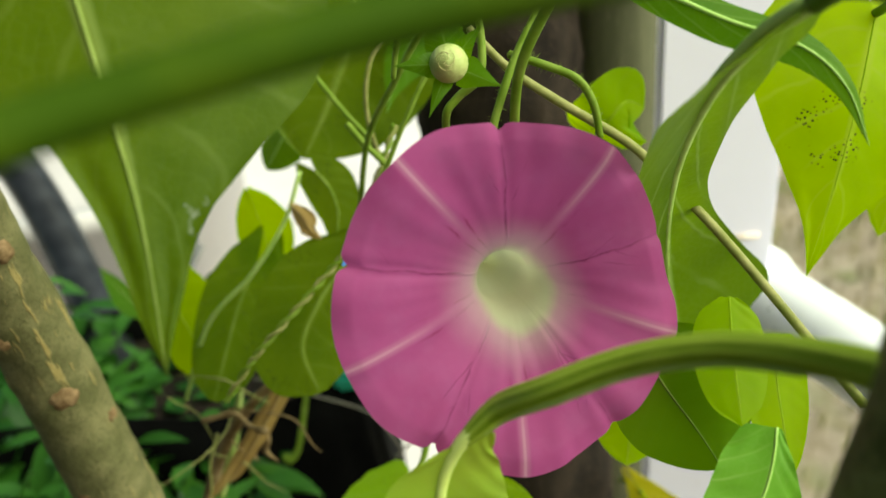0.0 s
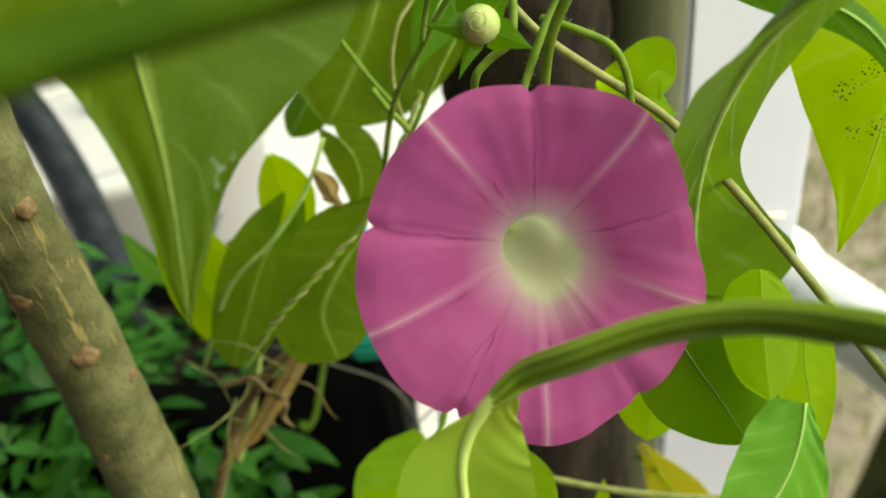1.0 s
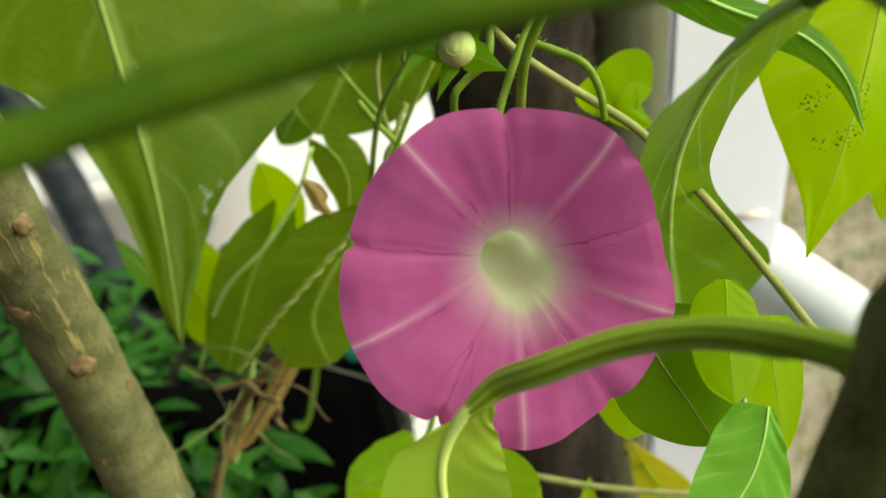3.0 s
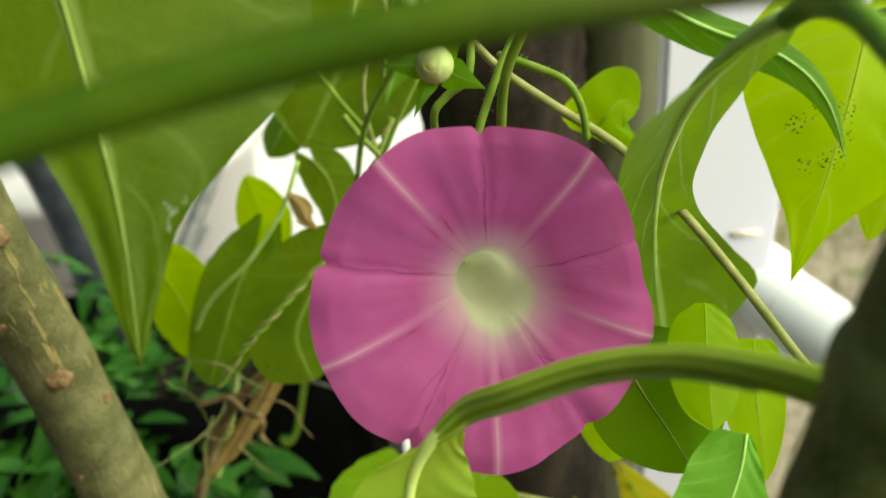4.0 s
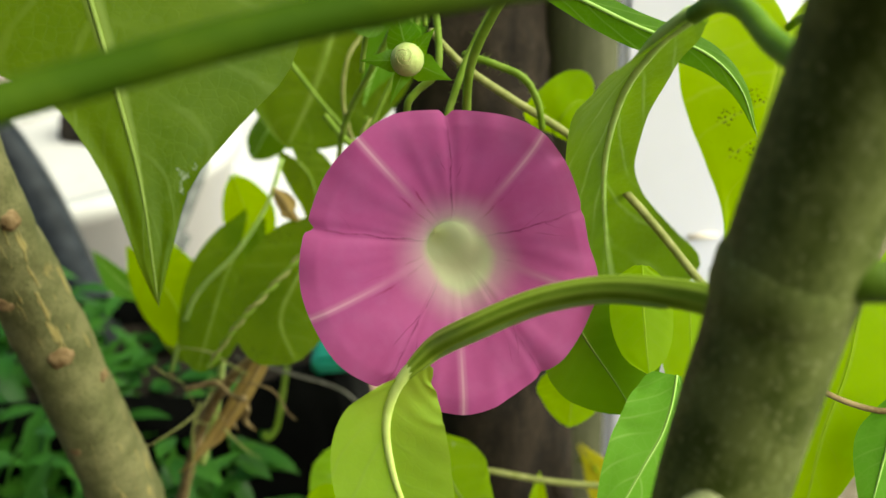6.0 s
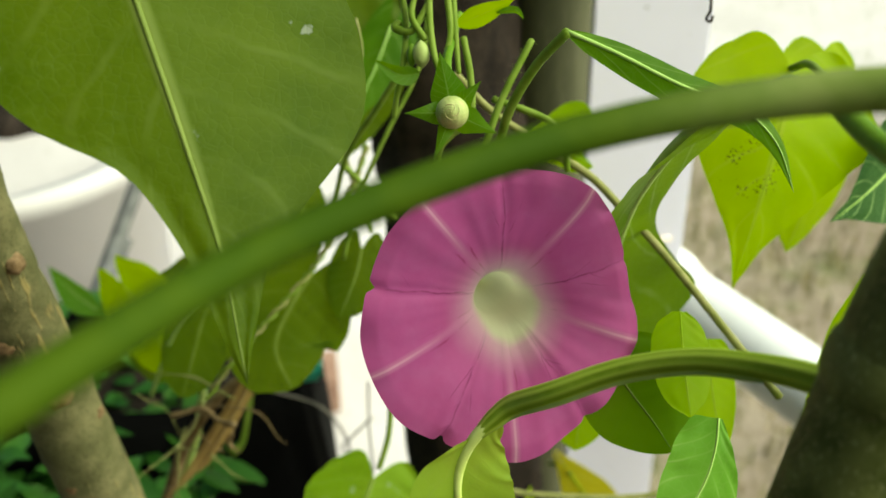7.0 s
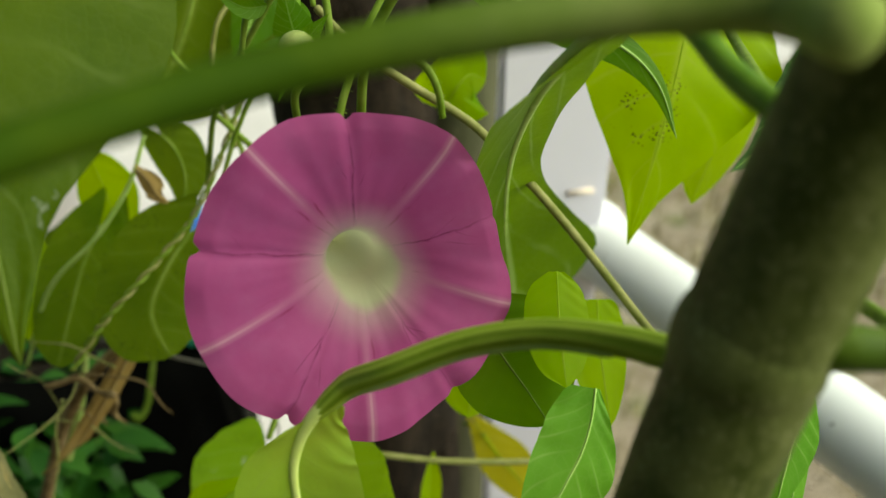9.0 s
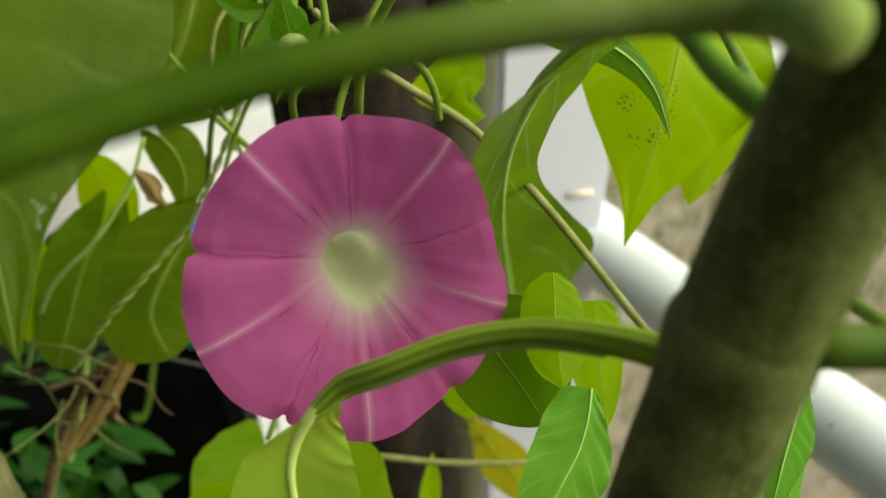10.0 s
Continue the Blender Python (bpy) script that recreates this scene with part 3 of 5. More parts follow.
def grass(count, x0, x1, y0, y1):
    rnd = random.Random(5)
    verts, faces = [], []
    for _ in range(count):
        x, y = rnd.uniform(x0, x1), rnd.uniform(y0, y1)
        h, a, b = rnd.uniform(0.015, 0.06), rnd.uniform(0, 6.28), rnd.uniform(-0.04, 0.04)
        dx, dy = math.cos(a) * 0.0025, math.sin(a) * 0.0025
        k = len(verts)
        z = 0.012
        verts += [(x - dx, y - dy, z - 0.03), (x + dx, y + dy, z - 0.03), (x + dx * 0.6 + b * 0.4, y + dy * 0.6 + b * 0.3, z + h * 0.6), (x - dx * 0.6 + b * 0.4, y - dy * 0.6 + b * 0.3, z + h * 0.6), (x + b, y + b * 0.8, z + h)]
        faces += [(k, k + 1, k + 2, k + 3), (k + 3, k + 2, k + 4)]
    me = bpy.data.meshes.new("grass")
    me.from_pydata(verts, [], faces)
    mt = Nodes("dry_grass", 0.8, 0.1)
    mt.color(mt.mix(mt.island(), rgb(0.34, 0.27, 0.14), rgb(0.20, 0.24, 0.07)))
    me.materials.append(mt.mat)
    return tagged(new("grass", me), "sparse dry grass blades on the bare earth", "grass", kind="stuff")


grass(5000, 0.2, 2.4, 0.7, 3.0)


def white_fence():
    post = thing("fence_post", "white painted flat fence post beside the tree", "post")
    shaft = box(-0.043, 0.031, -0.028, -0.006, -0.03, 1.35, 0.003)
    bmesh.ops.transform(shaft, matrix=pose(0.1540, 0.520, 0, 0, 0, 2), verts=shaft.verts)
    part("shaft", shaft, WHITE_POST, post, smooth=False)
    part("socket", tube([(0.1762, 0.5377, 0.5764), (0.1831, 0.5042, 0.5800)], (0.0275, 0.0275), 6, 28), WHITE_PIPE, post, "white pipe socket")
    part("mark", box(0.158, 0.176, 0.4900, 0.4932, 0.6245, 0.6275, 0.0006), FADED, post, "faded orange mark")
    for name, a, b, r in (("fence_rail", (0.1783, 0.5254, 0.5771), (0.2849, 0.2508, 0.5678), 0.0235),):
        rail = thing(name, "white plastic pipe rail sloping past the post", "rail")
        va, vb = Vector(a), Vector(b)
        part("pipe", tube([a, b], (r, r), 14, 28), WHITE_PIPE, rail)
        part("sleeve", tube([va.lerp(vb, 0.0), va.lerp(vb, 0.10)], (r * 1.08, r * 1.08), 4, 28), WHITE_PIPE, rail)
        far = vb + (vb - va) * 1.2
        part("pipe", tube([vb, far], (r, r), 6, 28), WHITE_PIPE, rail)
    return post


white_fence()


def tub(label, x, y, top, r, h, material, soil_drop=0.03):
    e = thing("plant_tub", label, "tub")
    bm = bmesh.new()
    prof = [(r * 0.80, top - h), (r * 0.97, top - 0.03), (r * 1.05, top - 0.028), (r * 1.05, top), (r * 0.95, top), (r * 0.92, top - 0.06)]
    seg = 40
    rows = [[bm.verts.new((x + rr * math.cos(2 * math.pi * j / seg), y + rr * math.sin(2 * math.pi * j / seg), z)) for j in range(seg)] for rr, z in prof]
    for a, b in zip(rows, rows[1:]):
        for j in range(seg):
            bm.faces.new((a[j], a[(j + 1) % seg], b[(j + 1) % seg], b[j]))
    bm.faces.new(rows[0][::-1])
    part("wall", bm, material, e)
    bm = bmesh.new()
    ring = [bm.verts.new((x + r * 0.93 * math.cos(2 * math.pi * j / seg), y + r * 0.93 * math.sin(2 * math.pi * j / seg), top - soil_drop)) for j in range(seg)]
    mid = bm.verts.new((x, y, top - soil_drop + 0.01))
    for j in range(seg):
        bm.faces.new((ring[j], ring[(j + 1) % seg], mid))
    part("gravel", bm, PAVING, e, "pale gravel filling")
    return e


tub("pale plastic tub filled with light gravel on the paving", -0.45, 1.08, 0.505, 0.20, 0.455, WHITE_TUB, 0.015)


def stone(label, p, r, mat, squash=0.6, seed=0):
    bm = bmesh.new()
    bmesh.ops.create_icosphere(bm, subdivisions=3, radius=1.0)
    for v in bm.verts:
        k = 1 + 0.22 * noise.noise(v.co * 1.6 + Vector((seed, 0, 0)))
        v.co = Vector(p) + Vector((v.co.x * r * k, v.co.y * r * k, v.co.z * r * squash * k))
    return tagged(part("stone", bm, mat), label, "stone")


stone("dark rounded stone in the pale tub", (-0.43, 1.14, 0.505), 0.055, SOIL, 0.6, 1)
stone("pale mauve stone lying on the paving", (-1.2245, 2.5895, 0.1200), 0.13, MAUVE, 0.7, 2)


def grow_bag():
    """A long soft-cornered bag: a rounded-rectangle outline that bulges in the middle."""
    e = thing("grow_bag", "long black plastic grow bag with dark folds", "grow bag")
    x, y, hx, hy, top = -0.292, 0.515, 0.235, 0.070, 0.572
    seg, lev = 96, 14

    def ring(k, z, fold=1.0):
        out = []
        for j in range(seg):
            a = 2 * math.pi * j / seg
            c, s = math.cos(a), math.sin(a)
            q = 1 + fold * (0.02 * noise.noise(Vector((c * 5, s * 3, z * 9))) + 0.008 * math.sin(a * 23 + z * 12))
            out.append((x + hx * k * q * math.copysign(abs(c) ** 0.45, c), y + hy * k * q * math.copysign(abs(s) ** 0.45, s), z + fold * 0.005 * math.sin(7 * a)))
        return out

    bm = bmesh.new()
    rows = [[bm.verts.new(p) for p in ring(0.97 + 0.05 * math.sin(3.1 * i / (lev - 1)), top * i / (lev - 1) - 0.004)] for i in range(lev)]
    rows.append([bm.verts.new(p) for p in ring(0.95, top - 0.004)])
    rows.append([bm.verts.new(p) for p in ring(0.95, top - 0.05)])
    for a, b in zip(rows, rows[1:]):
        for j in range(seg):
            bm.faces.new((a[j], a[(j + 1) % seg], b[(j + 1) % seg], b[j]))
    bm.faces.new(rows[0][::-1])
    part("sack", bm, BLACK_BAG, e)
    bm = bmesh.new()
    bm.faces.new([bm.verts.new(p) for p in ring(0.96, top - 0.035, 0.0)])
    part("soil", bm, SOIL, e, "dark damp soil")


grow_bag()
stem("garden_hose", "thick black rubber hose leaning over the bag", [(-0.4091, 0.7837, 0.6787), (-0.3446, 0.7159, 0.6167), (-0.2938, 0.6410, 0.5626), (-0.2427, 0.5483, 0.5178)], (0.017, 0.017), BLACK_HOSE, "hose", 20, 16)
stem("thin_rod", "thin grey metal rod standing by the tub", [(-0.1913, 0.7163, 0.6129), (-0.2180, 0.6674, 0.5624), (-0.2444, 0.5974, 0.5158)], (0.0065, 0.0065), GREY_ROD, "rod", 8, 12)
stem("thin_rod", "thin grey metal rod standing by the tub", [(-0.2136, 0.6954, 0.5516), (-0.2460, 0.6290, 0.5095)], (0.004, 0.004), GREY_ROD, "rod", 8, 12)
for lab, m, a, s in (("small orange plastic scrap on the paving", ORANGE, (-0.8252, 2.2568, 0.0800), (0.05, 0.03, 0.03)), ("teal plastic scrap lying on the grow bag", TEAL, (-0.0700, 0.4700, 0.5720), (0.014, 0.012, 0.006)),
                     ("small blue plastic lid behind the leaves", BLUE, (-0.2054, 1.4081, 0.0900), (0.04, 0.03, 0.025)), ("broken red clay brick behind the grow bag", BRICK_RED, (-0.1150, 1.0646, 0.0850), (0.055, 0.04, 0.03)),
                     ("yellow plastic strip beside the tub", LEAF_DYING, (-0.7219, 2.1682, 0.2000), (0.03, 0.02, 0.15))):
    x, y, z = a
    tagged(part("scrap", box(x - s[0], x + s[0], y - s[1], y + s[1], z - s[2], z + s[2], 0.003), m, smooth=False), lab, "scrap")

# ---- tree trunk and pole ----
trunk = thing("tree_trunk", "brown rough-barked young tree trunk behind the flower", "tree trunk")
TRUNK_AXIS = [(-0.004, 0.470, 1.35), (0.010, 0.440, 0.95), (0.0200, 0.4404, 0.7800), (0.0269, 0.4277, 0.6728), (0.0270, 0.3868, 0.5347), (0.040, 0.43, 0.0)]
part("trunk", tube(TRUNK_AXIS, (0.034, 0.0375, 0.0395, 0.0385, 0.037, 0.045), 90, 48, 0.10, 95.0), TRUNK_BARK, trunk)
for p, r in (((0.0383, 0.4233, 0.7873), 0.006), ((0.0458, 0.4184, 0.7606), 0.008), ((0.0493, 0.4396, 0.7590), 0.006), ((0.0346, 0.4118, 0.7377), 0.007), ((0.0512, 0.3600, 0.5545), 0.009)):
    part("bark_scar", lump(Vector(p) + Vector((0, 0.008, -0.004)), (0.1, -0.85, 0.5), 0.012, r, 9, 14, [(0, 1.2), (0.4, 1.0), (0.7, 0.8), (0.9, 0.35), (1, 0.1)], rough=0.5), TRUNK_BARK, trunk, "raised bark scar")
pole = thing("support_pole", "weathered grey-green wooden pole beside the trunk", "pole")
part("shaft", tube([(0.0745, 0.4383, 0.8600), (0.0765, 0.4439, 0.7655), (0.0738, 0.4371, 0.5015), (0.082, 0.45, -0.02)], (0.0205, 0.0205, 0.0205, 0.021), 40, 28, 0.02, 40.0), POLE_GREY, pole)


# ---- branches ----
def branch_right():
    e = thing("thick_branch", "smooth dark green woody stem with side shoots", "branch")
    axis = [(0.0481, 0.1102, 0.8781), (0.0477, 0.1156, 0.8594), (0.0429, 0.1172, 0.8279), (0.0350, 0.1146, 0.7853), (0.0271, 0.1075, 0.7369), (0.0318, 0.1600, 0.4500), (0.04, 0.20, 0.0)]
    part("stem", tube(axis, (0.0086, 0.0089, 0.0096, 0.0098, 0.0102, 0.012, 0.014), 90, 32, 0.018, 90.0), BRANCH_GREEN, e)
    part("node", lump((0.0402, 0.1176, 0.8160), Vector((0.0420, 0.1177, 0.8310)) - Vector((0.0402, 0.1180, 0.8215)), 0.024, 0.0101, 16, 28, rough=0.03), BRANCH_GREEN, e)
    part("side_shoot", tube([(0.0446, 0.1161, 0.8280), (0.0496, 0.1111, 0.8312), (0.0555, 0.1090, 0.8315), (0.0679, 0.1050, 0.8322)], (0.0040, 0.0030, 0.0027, 0.0026), 24, 14), STEM_DARK, e, "green side shoot")
    part("stub", tube([(0.0382, 0.1107, 0.7865), (0.0325, 0.1079, 0.7959), (0.0259, 0.1040, 0.7972), (0.0215, 0.0996, 0.7938)], (0.0036, 0.0030, 0.0026, 0.0024), 18, 12), STUB_PALE, e, "short pale side shoot")
    part("near_stalk", tube([(-0.0800, 0.0610, 0.8682), (-0.0662, 0.0770, 0.8676), (-0.0461, 0.1000, 0.8669), (-0.0227, 0.1120, 0.8689), (-0.0008, 0.1185, 0.8702), (0.0210, 0.1205, 0.8711), (0.0345, 0.1150, 0.8726), (0.0362, 0.1045, 0.8736)], (0.0024, 0.0023, 0.0022, 0.0023, 0.0025, 0.0027, 0.0031, 0.0033), 70, 20), STEM_NEAR, e, "long green leafstalk crossing close by")


branch_right()


def branch_left():
    e = thing("woody_branch", "tan-green woody branch with pale cut knots", "branch")
    axis = [(-0.1418, 0.2640, 0.8383), (-0.1400, 0.2622, 0.7867), (-0.1389, 0.2736, 0.7344), (-0.1327, 0.2783, 0.6506), (-0.1234, 0.2752, 0.5278), (-0.03, 0.33, 0.0)]
    part("stem", tube(axis, (0.0105, 0.0115, 0.0122, 0.0135, 0.0140, 0.016), 80, 32, 0.10, 130.0), BRANCH_TAN, e)
    for p, d, r in (((-0.1192, 0.2493, 0.7815), (0.5, -0.75, 0.45), 0.0026), ((-0.1307, 0.2600, 0.7264), (0.05, -0.9, 0.45), 0.0036), ((-0.1433, 0.2552, 0.7516), (-0.5, -0.7, 0.4), 0.0032), ((-0.1395, 0.2666, 0.6841), (-0.3, -0.8, 0.4), 0.0026), ((-0.1166, 0.2692, 0.6667), (0.2, -0.9, 0.45), 0.0034), ((-0.1172, 0.2730, 0.7114), (0.75, -0.5, 0.3), 0.0024)):
        near = min(spline(axis, 200), key=lambda s: (s - Vector(p)).length)
        a = (Vector(p) - near).normalized()
        p = near + a * 0.0122
        part("knot", lump(Vector(p) - a * 0.0030, a, 0.0042, r, 11, 16, [(0, 1.35), (0.5, 1.2), (0.78, 1.0), (0.88, 0.9), (0.93, 0.55), (0.96, 0.4), (1, 0.2)], rough=0.35), KNOT, e, "pale scarred knot")


branch_left()


# ---- the flower ----
def flower():
    e = thing("morning_glory_flower", "open pink morning glory flower with pale star and greenish throat", "flower")
    N = Vector((0.2059, -0.9284, 0.3094)).normalized()
    U = Vector((-0.0537, 0.3050, 0.9508)).normalized()
    X = U.cross(N)
    C = Vector((-0.0006, 0.1856, 0.7947))
    MX, MU = 0.0028, 0.0027  # the mouth of the tube beside the middle
    e.location = C
    # lobed rim: bulges between star rays, small notches at the folds
    rim = [33.5, 33.3, 34.3, 35.7, 35.8, 35.0, 35.3, 36.6, 36.2, 35.4, 34.2, 34.3, 34.2, 33.6, 33.4, 32.0, 31.6, 33.2, 34.2, 34.2, 34.4, 35.6, 36.9, 36.5]

    def edge(a):
        s = a / 15
        k = int(s) % 24
        f = s - int(s)
        p0, p1, p2, p3 = (rim[(k + d) % 24] for d in (-1, 0, 1, 2))
        r = 0.5 * (2 * p1 + (p2 - p0) * f + (2 * p0 - 5 * p1 + 4 * p2 - p3) * f * f + (3 * p1 - p0 - 3 * p2 + p3) * f ** 3)
        for c, deep in zip(FOLDS, (1.5, 1.9, 1.6, 0.6, 0.3)):
            d = abs((a - c + 180) % 360 - 180)
            r -= deep * math.exp(-((d / 1.6) ** 2))
        return 0.001 * r

    # the limb is not flat: it bows forward and back round its rim
    bow = [(-20.7, -2.4), (49.2, 2.0), (84.5, -0.3), (118.8, 0.4), (155.0, -1.5), (189.6, -0.1), (230.0, 1.2), (265.3, 2.0), (302.0, 0.2), (339.3, -2.4), (409.2, 2.0)]

    def sway(a):
        for (p, u), (q, v) in zip(bow, bow[1:]):
            if p <= a <= q:
                k = (a - p) / (q - p)
                return 0.001 * (u + (v - u) * k * k * (3 - 2 * k))
        return 0.0

    bm = bmesh.new()
    lay = {k: bm.verts.layers.float.new(k) for k in ("rad", "flat_x", "flat_y", "glow")}
    seg, nr, r0 = 300, 64, 0.0056
    rows = []
    for i in range(nr):
        step = (i / (nr - 1)) ** 1.25
        row = []
        for j in range(seg):
            deg = 360 * j / seg
            a = radians(deg)
            big = edge(deg)
            t = step
            r = r0 + (big - r0) * t
            dr = min(abs((deg - c + 180) % 360 - 180) for c in RAYS)
            df = min(abs((deg - c + 180) % 360 - 180) for c in FOLDS)
            h = -0.0096 * (1 - t) ** 1.75 - 0.0040 * math.exp(-t / 0.045)
            h += sway(deg) * t ** 1.6
            h += 0.0006 * math.exp(-((dr / 4.5) ** 2)) * t - 0.0007 * math.exp(-((df / 3.0) ** 2)) * t
            h += 0.0012 * noise.noise(Vector((math.cos(a) * 2.2, math.sin(a) * 2.2, t * 1.5))) * t
            h += 0.0005 * noise.noise(Vector((math.cos(a) * 7, math.sin(a) * 7, t * 2.5 + 3))) * t
            h -= 0.0010 * max(0, t - 0.88) / 0.12 * (0.6 + noise.noise(Vector((math.cos(a) * 4, math.sin(a) * 4, 7))))
            v = bm.verts.new(X * (r * math.cos(a) + MX * (1 - t) ** 1.2) + U * (r * math.sin(a) + MU * (1 - t) ** 1.2) + N * h)
            v[lay["rad"]], v[lay["flat_x"]], v[lay["flat_y"]] = t, r * math.cos(a), r * math.sin(a)
            v[lay["glow"]] = t - 0.05 * (1 - t) - 0.16 * max(0.0, math.cos(a + 1.05)) ** 1.5 * (1 - t)
            row.append(v)
        rows.append(row)
    # the funnel runs on smoothly into the throat, which leans back
    for k in range(1, 13):
        d, row = 0.0006 * k, []
        for j in range(seg):
            a = 2 * math.pi * j / seg
            r = r0 * (1 - 0.96 * (k / 12) ** 2.6)
            v = bm.verts.new(X * (r * math.cos(a) + MX - d * 0.22) + U * (r * math.sin(a) + MU + d * 0.30) - N * (0.0136 + d))
            v[lay["flat_x"]], v[lay["flat_y"]], v[lay["glow"]] = r * math.cos(a), r * math.sin(a), -0.16
            row.append(v)
        rows.insert(0, row)
    for a, b in zip(rows, rows[1:]):
        for j in range(seg):
            bm.faces.new((a[j], a[(j + 1) % seg], b[(j + 1) % seg], b[j]))
    part("corolla", bm, PETAL, e)
    bm = bmesh.new()
    rows = []
    for h, r in ((-0.0264, 0.0010), (-0.0260, 0.0018), (-0.0220, 0.0023), (-0.0150, 0.0025), (-0.0100, 0.0028), (-0.0070, 0.0032)):
        rows.append([bm.verts.new(X * (r * math.cos(2 * math.pi * j / 60) + MX + h * 0.22) + U * (r * math.sin(2 * math.pi * j / 60) + MU - h * 0.30) + N * (h - 0.0136)) for j in range(60)])
    for p, q in zip(rows, rows[1:]):
        for j in range(60):
            bm.faces.new((p[j], p[(j + 1) % 60], q[(j + 1) % 60], q[j]))
    part("tube", bm, THROAT, e, "pale greenish flower tube")
    base = U * (MU + 0.0095) + X * (MX - 0.0068) - N * 0.0420
    for k in range(5):
        a = 2 * math.pi * k / 5
        d = X * math.cos(a) + U * math.sin(a)
        part("sepal", blade([base + d * 0.003 - N * 0.002, base + d * 0.0045 + N * 0.004, base + d * 0.005 + N * 0.008], N.cross(d), 0.0030, 0.0035, LONG, n=10, m=3, lobe=0), LEAF_MID, e)
    pick = [base - N * 0.002, base - N * 0.008 + U * 0.004, Vector((0.0004, 0.2330, 0.8104)) - C]
    part("flower_stalk", tube(pick, (0.0017, 0.0014, 0.0012), 24, 10), STEM_GREEN, e)


flower()


def bud():
    e = thing("flower_bud", "round cream flower bud with spiral seam and green sepals", "bud")
    c = Vector((-0.0076, 0.2189, 0.8332))
    e.location = c
    ax = Vector((-0.16, -0.88, 0.42)).normalized()
    across = (Vector((1, 0, 0)) - ax * ax.x).normalized()
    rise = ax.cross(across)
    part("petals", lump(-ax * 0.0045, ax, 0.0086, 0.0039, 14, 20, [(0, 0.5), (0.25, 0.95), (0.55, 1.0), (0.82, 0.72), (0.95, 0.35), (1, 0.05)], 2.5), BUD_CREAM, e)
    x = ax.orthogonal().normalized()
    y = ax.cross(x)
    for k in range(3):
        pts = []
        for i in range(9):
            t = i / 8
            a = 2.1 * k + 3.4 * t
            r = 0.0021 * values([(0, 0.05), (0.2, 0.40), (0.5, 0.75), (1, 1.0)], t)
            h = 0.00445 - 0.0011 * t ** 2
            pts.append(ax * h + (x * math.cos(a) + y * math.sin(a)) * r)
        part("seam", tube(pts, (0.00005, 0.00010, 0.00005), 24, 5), BUD_SEAM, e, "brown spiral seam")
    for deg, ln, w in ((176, 0.0115, 0.0027), (-30, 0.0120, 0.0034), (97, 0.0145, 0.0044), (-116, 0.0118, 0.0020), (42, 0.0102, 0.0023)):
        d = across * math.cos(radians(deg)) + rise * math.sin(radians(deg))
        part("sepal", blade([d * 0.0022 - ax * 0.0026, d * (0.5 * ln) - ax * 0.0006, d * ln - ax * 0.0002], ax.cross(d), w, w, [(0, 1.0), (0.3, 1), (0.65, 0.55), (0.85, 0.2), (1, 0)], n=12, m=3, lobe=0, fold=(14, 14)), LEAF_MID, e)
    up = [-ax * 0.004, Vector((-0.0072, 0.2282, 0.8376)) - c, Vector((-0.0051, 0.2401, 0.8407)) - c, Vector((0.0012, 0.2596, 0.8452)) - c]
    part("bud_stalk", tube(up, (0.0020, 0.0015, 0.0011, 0.0010), 20, 10), STEM_GREEN, e)


bud()


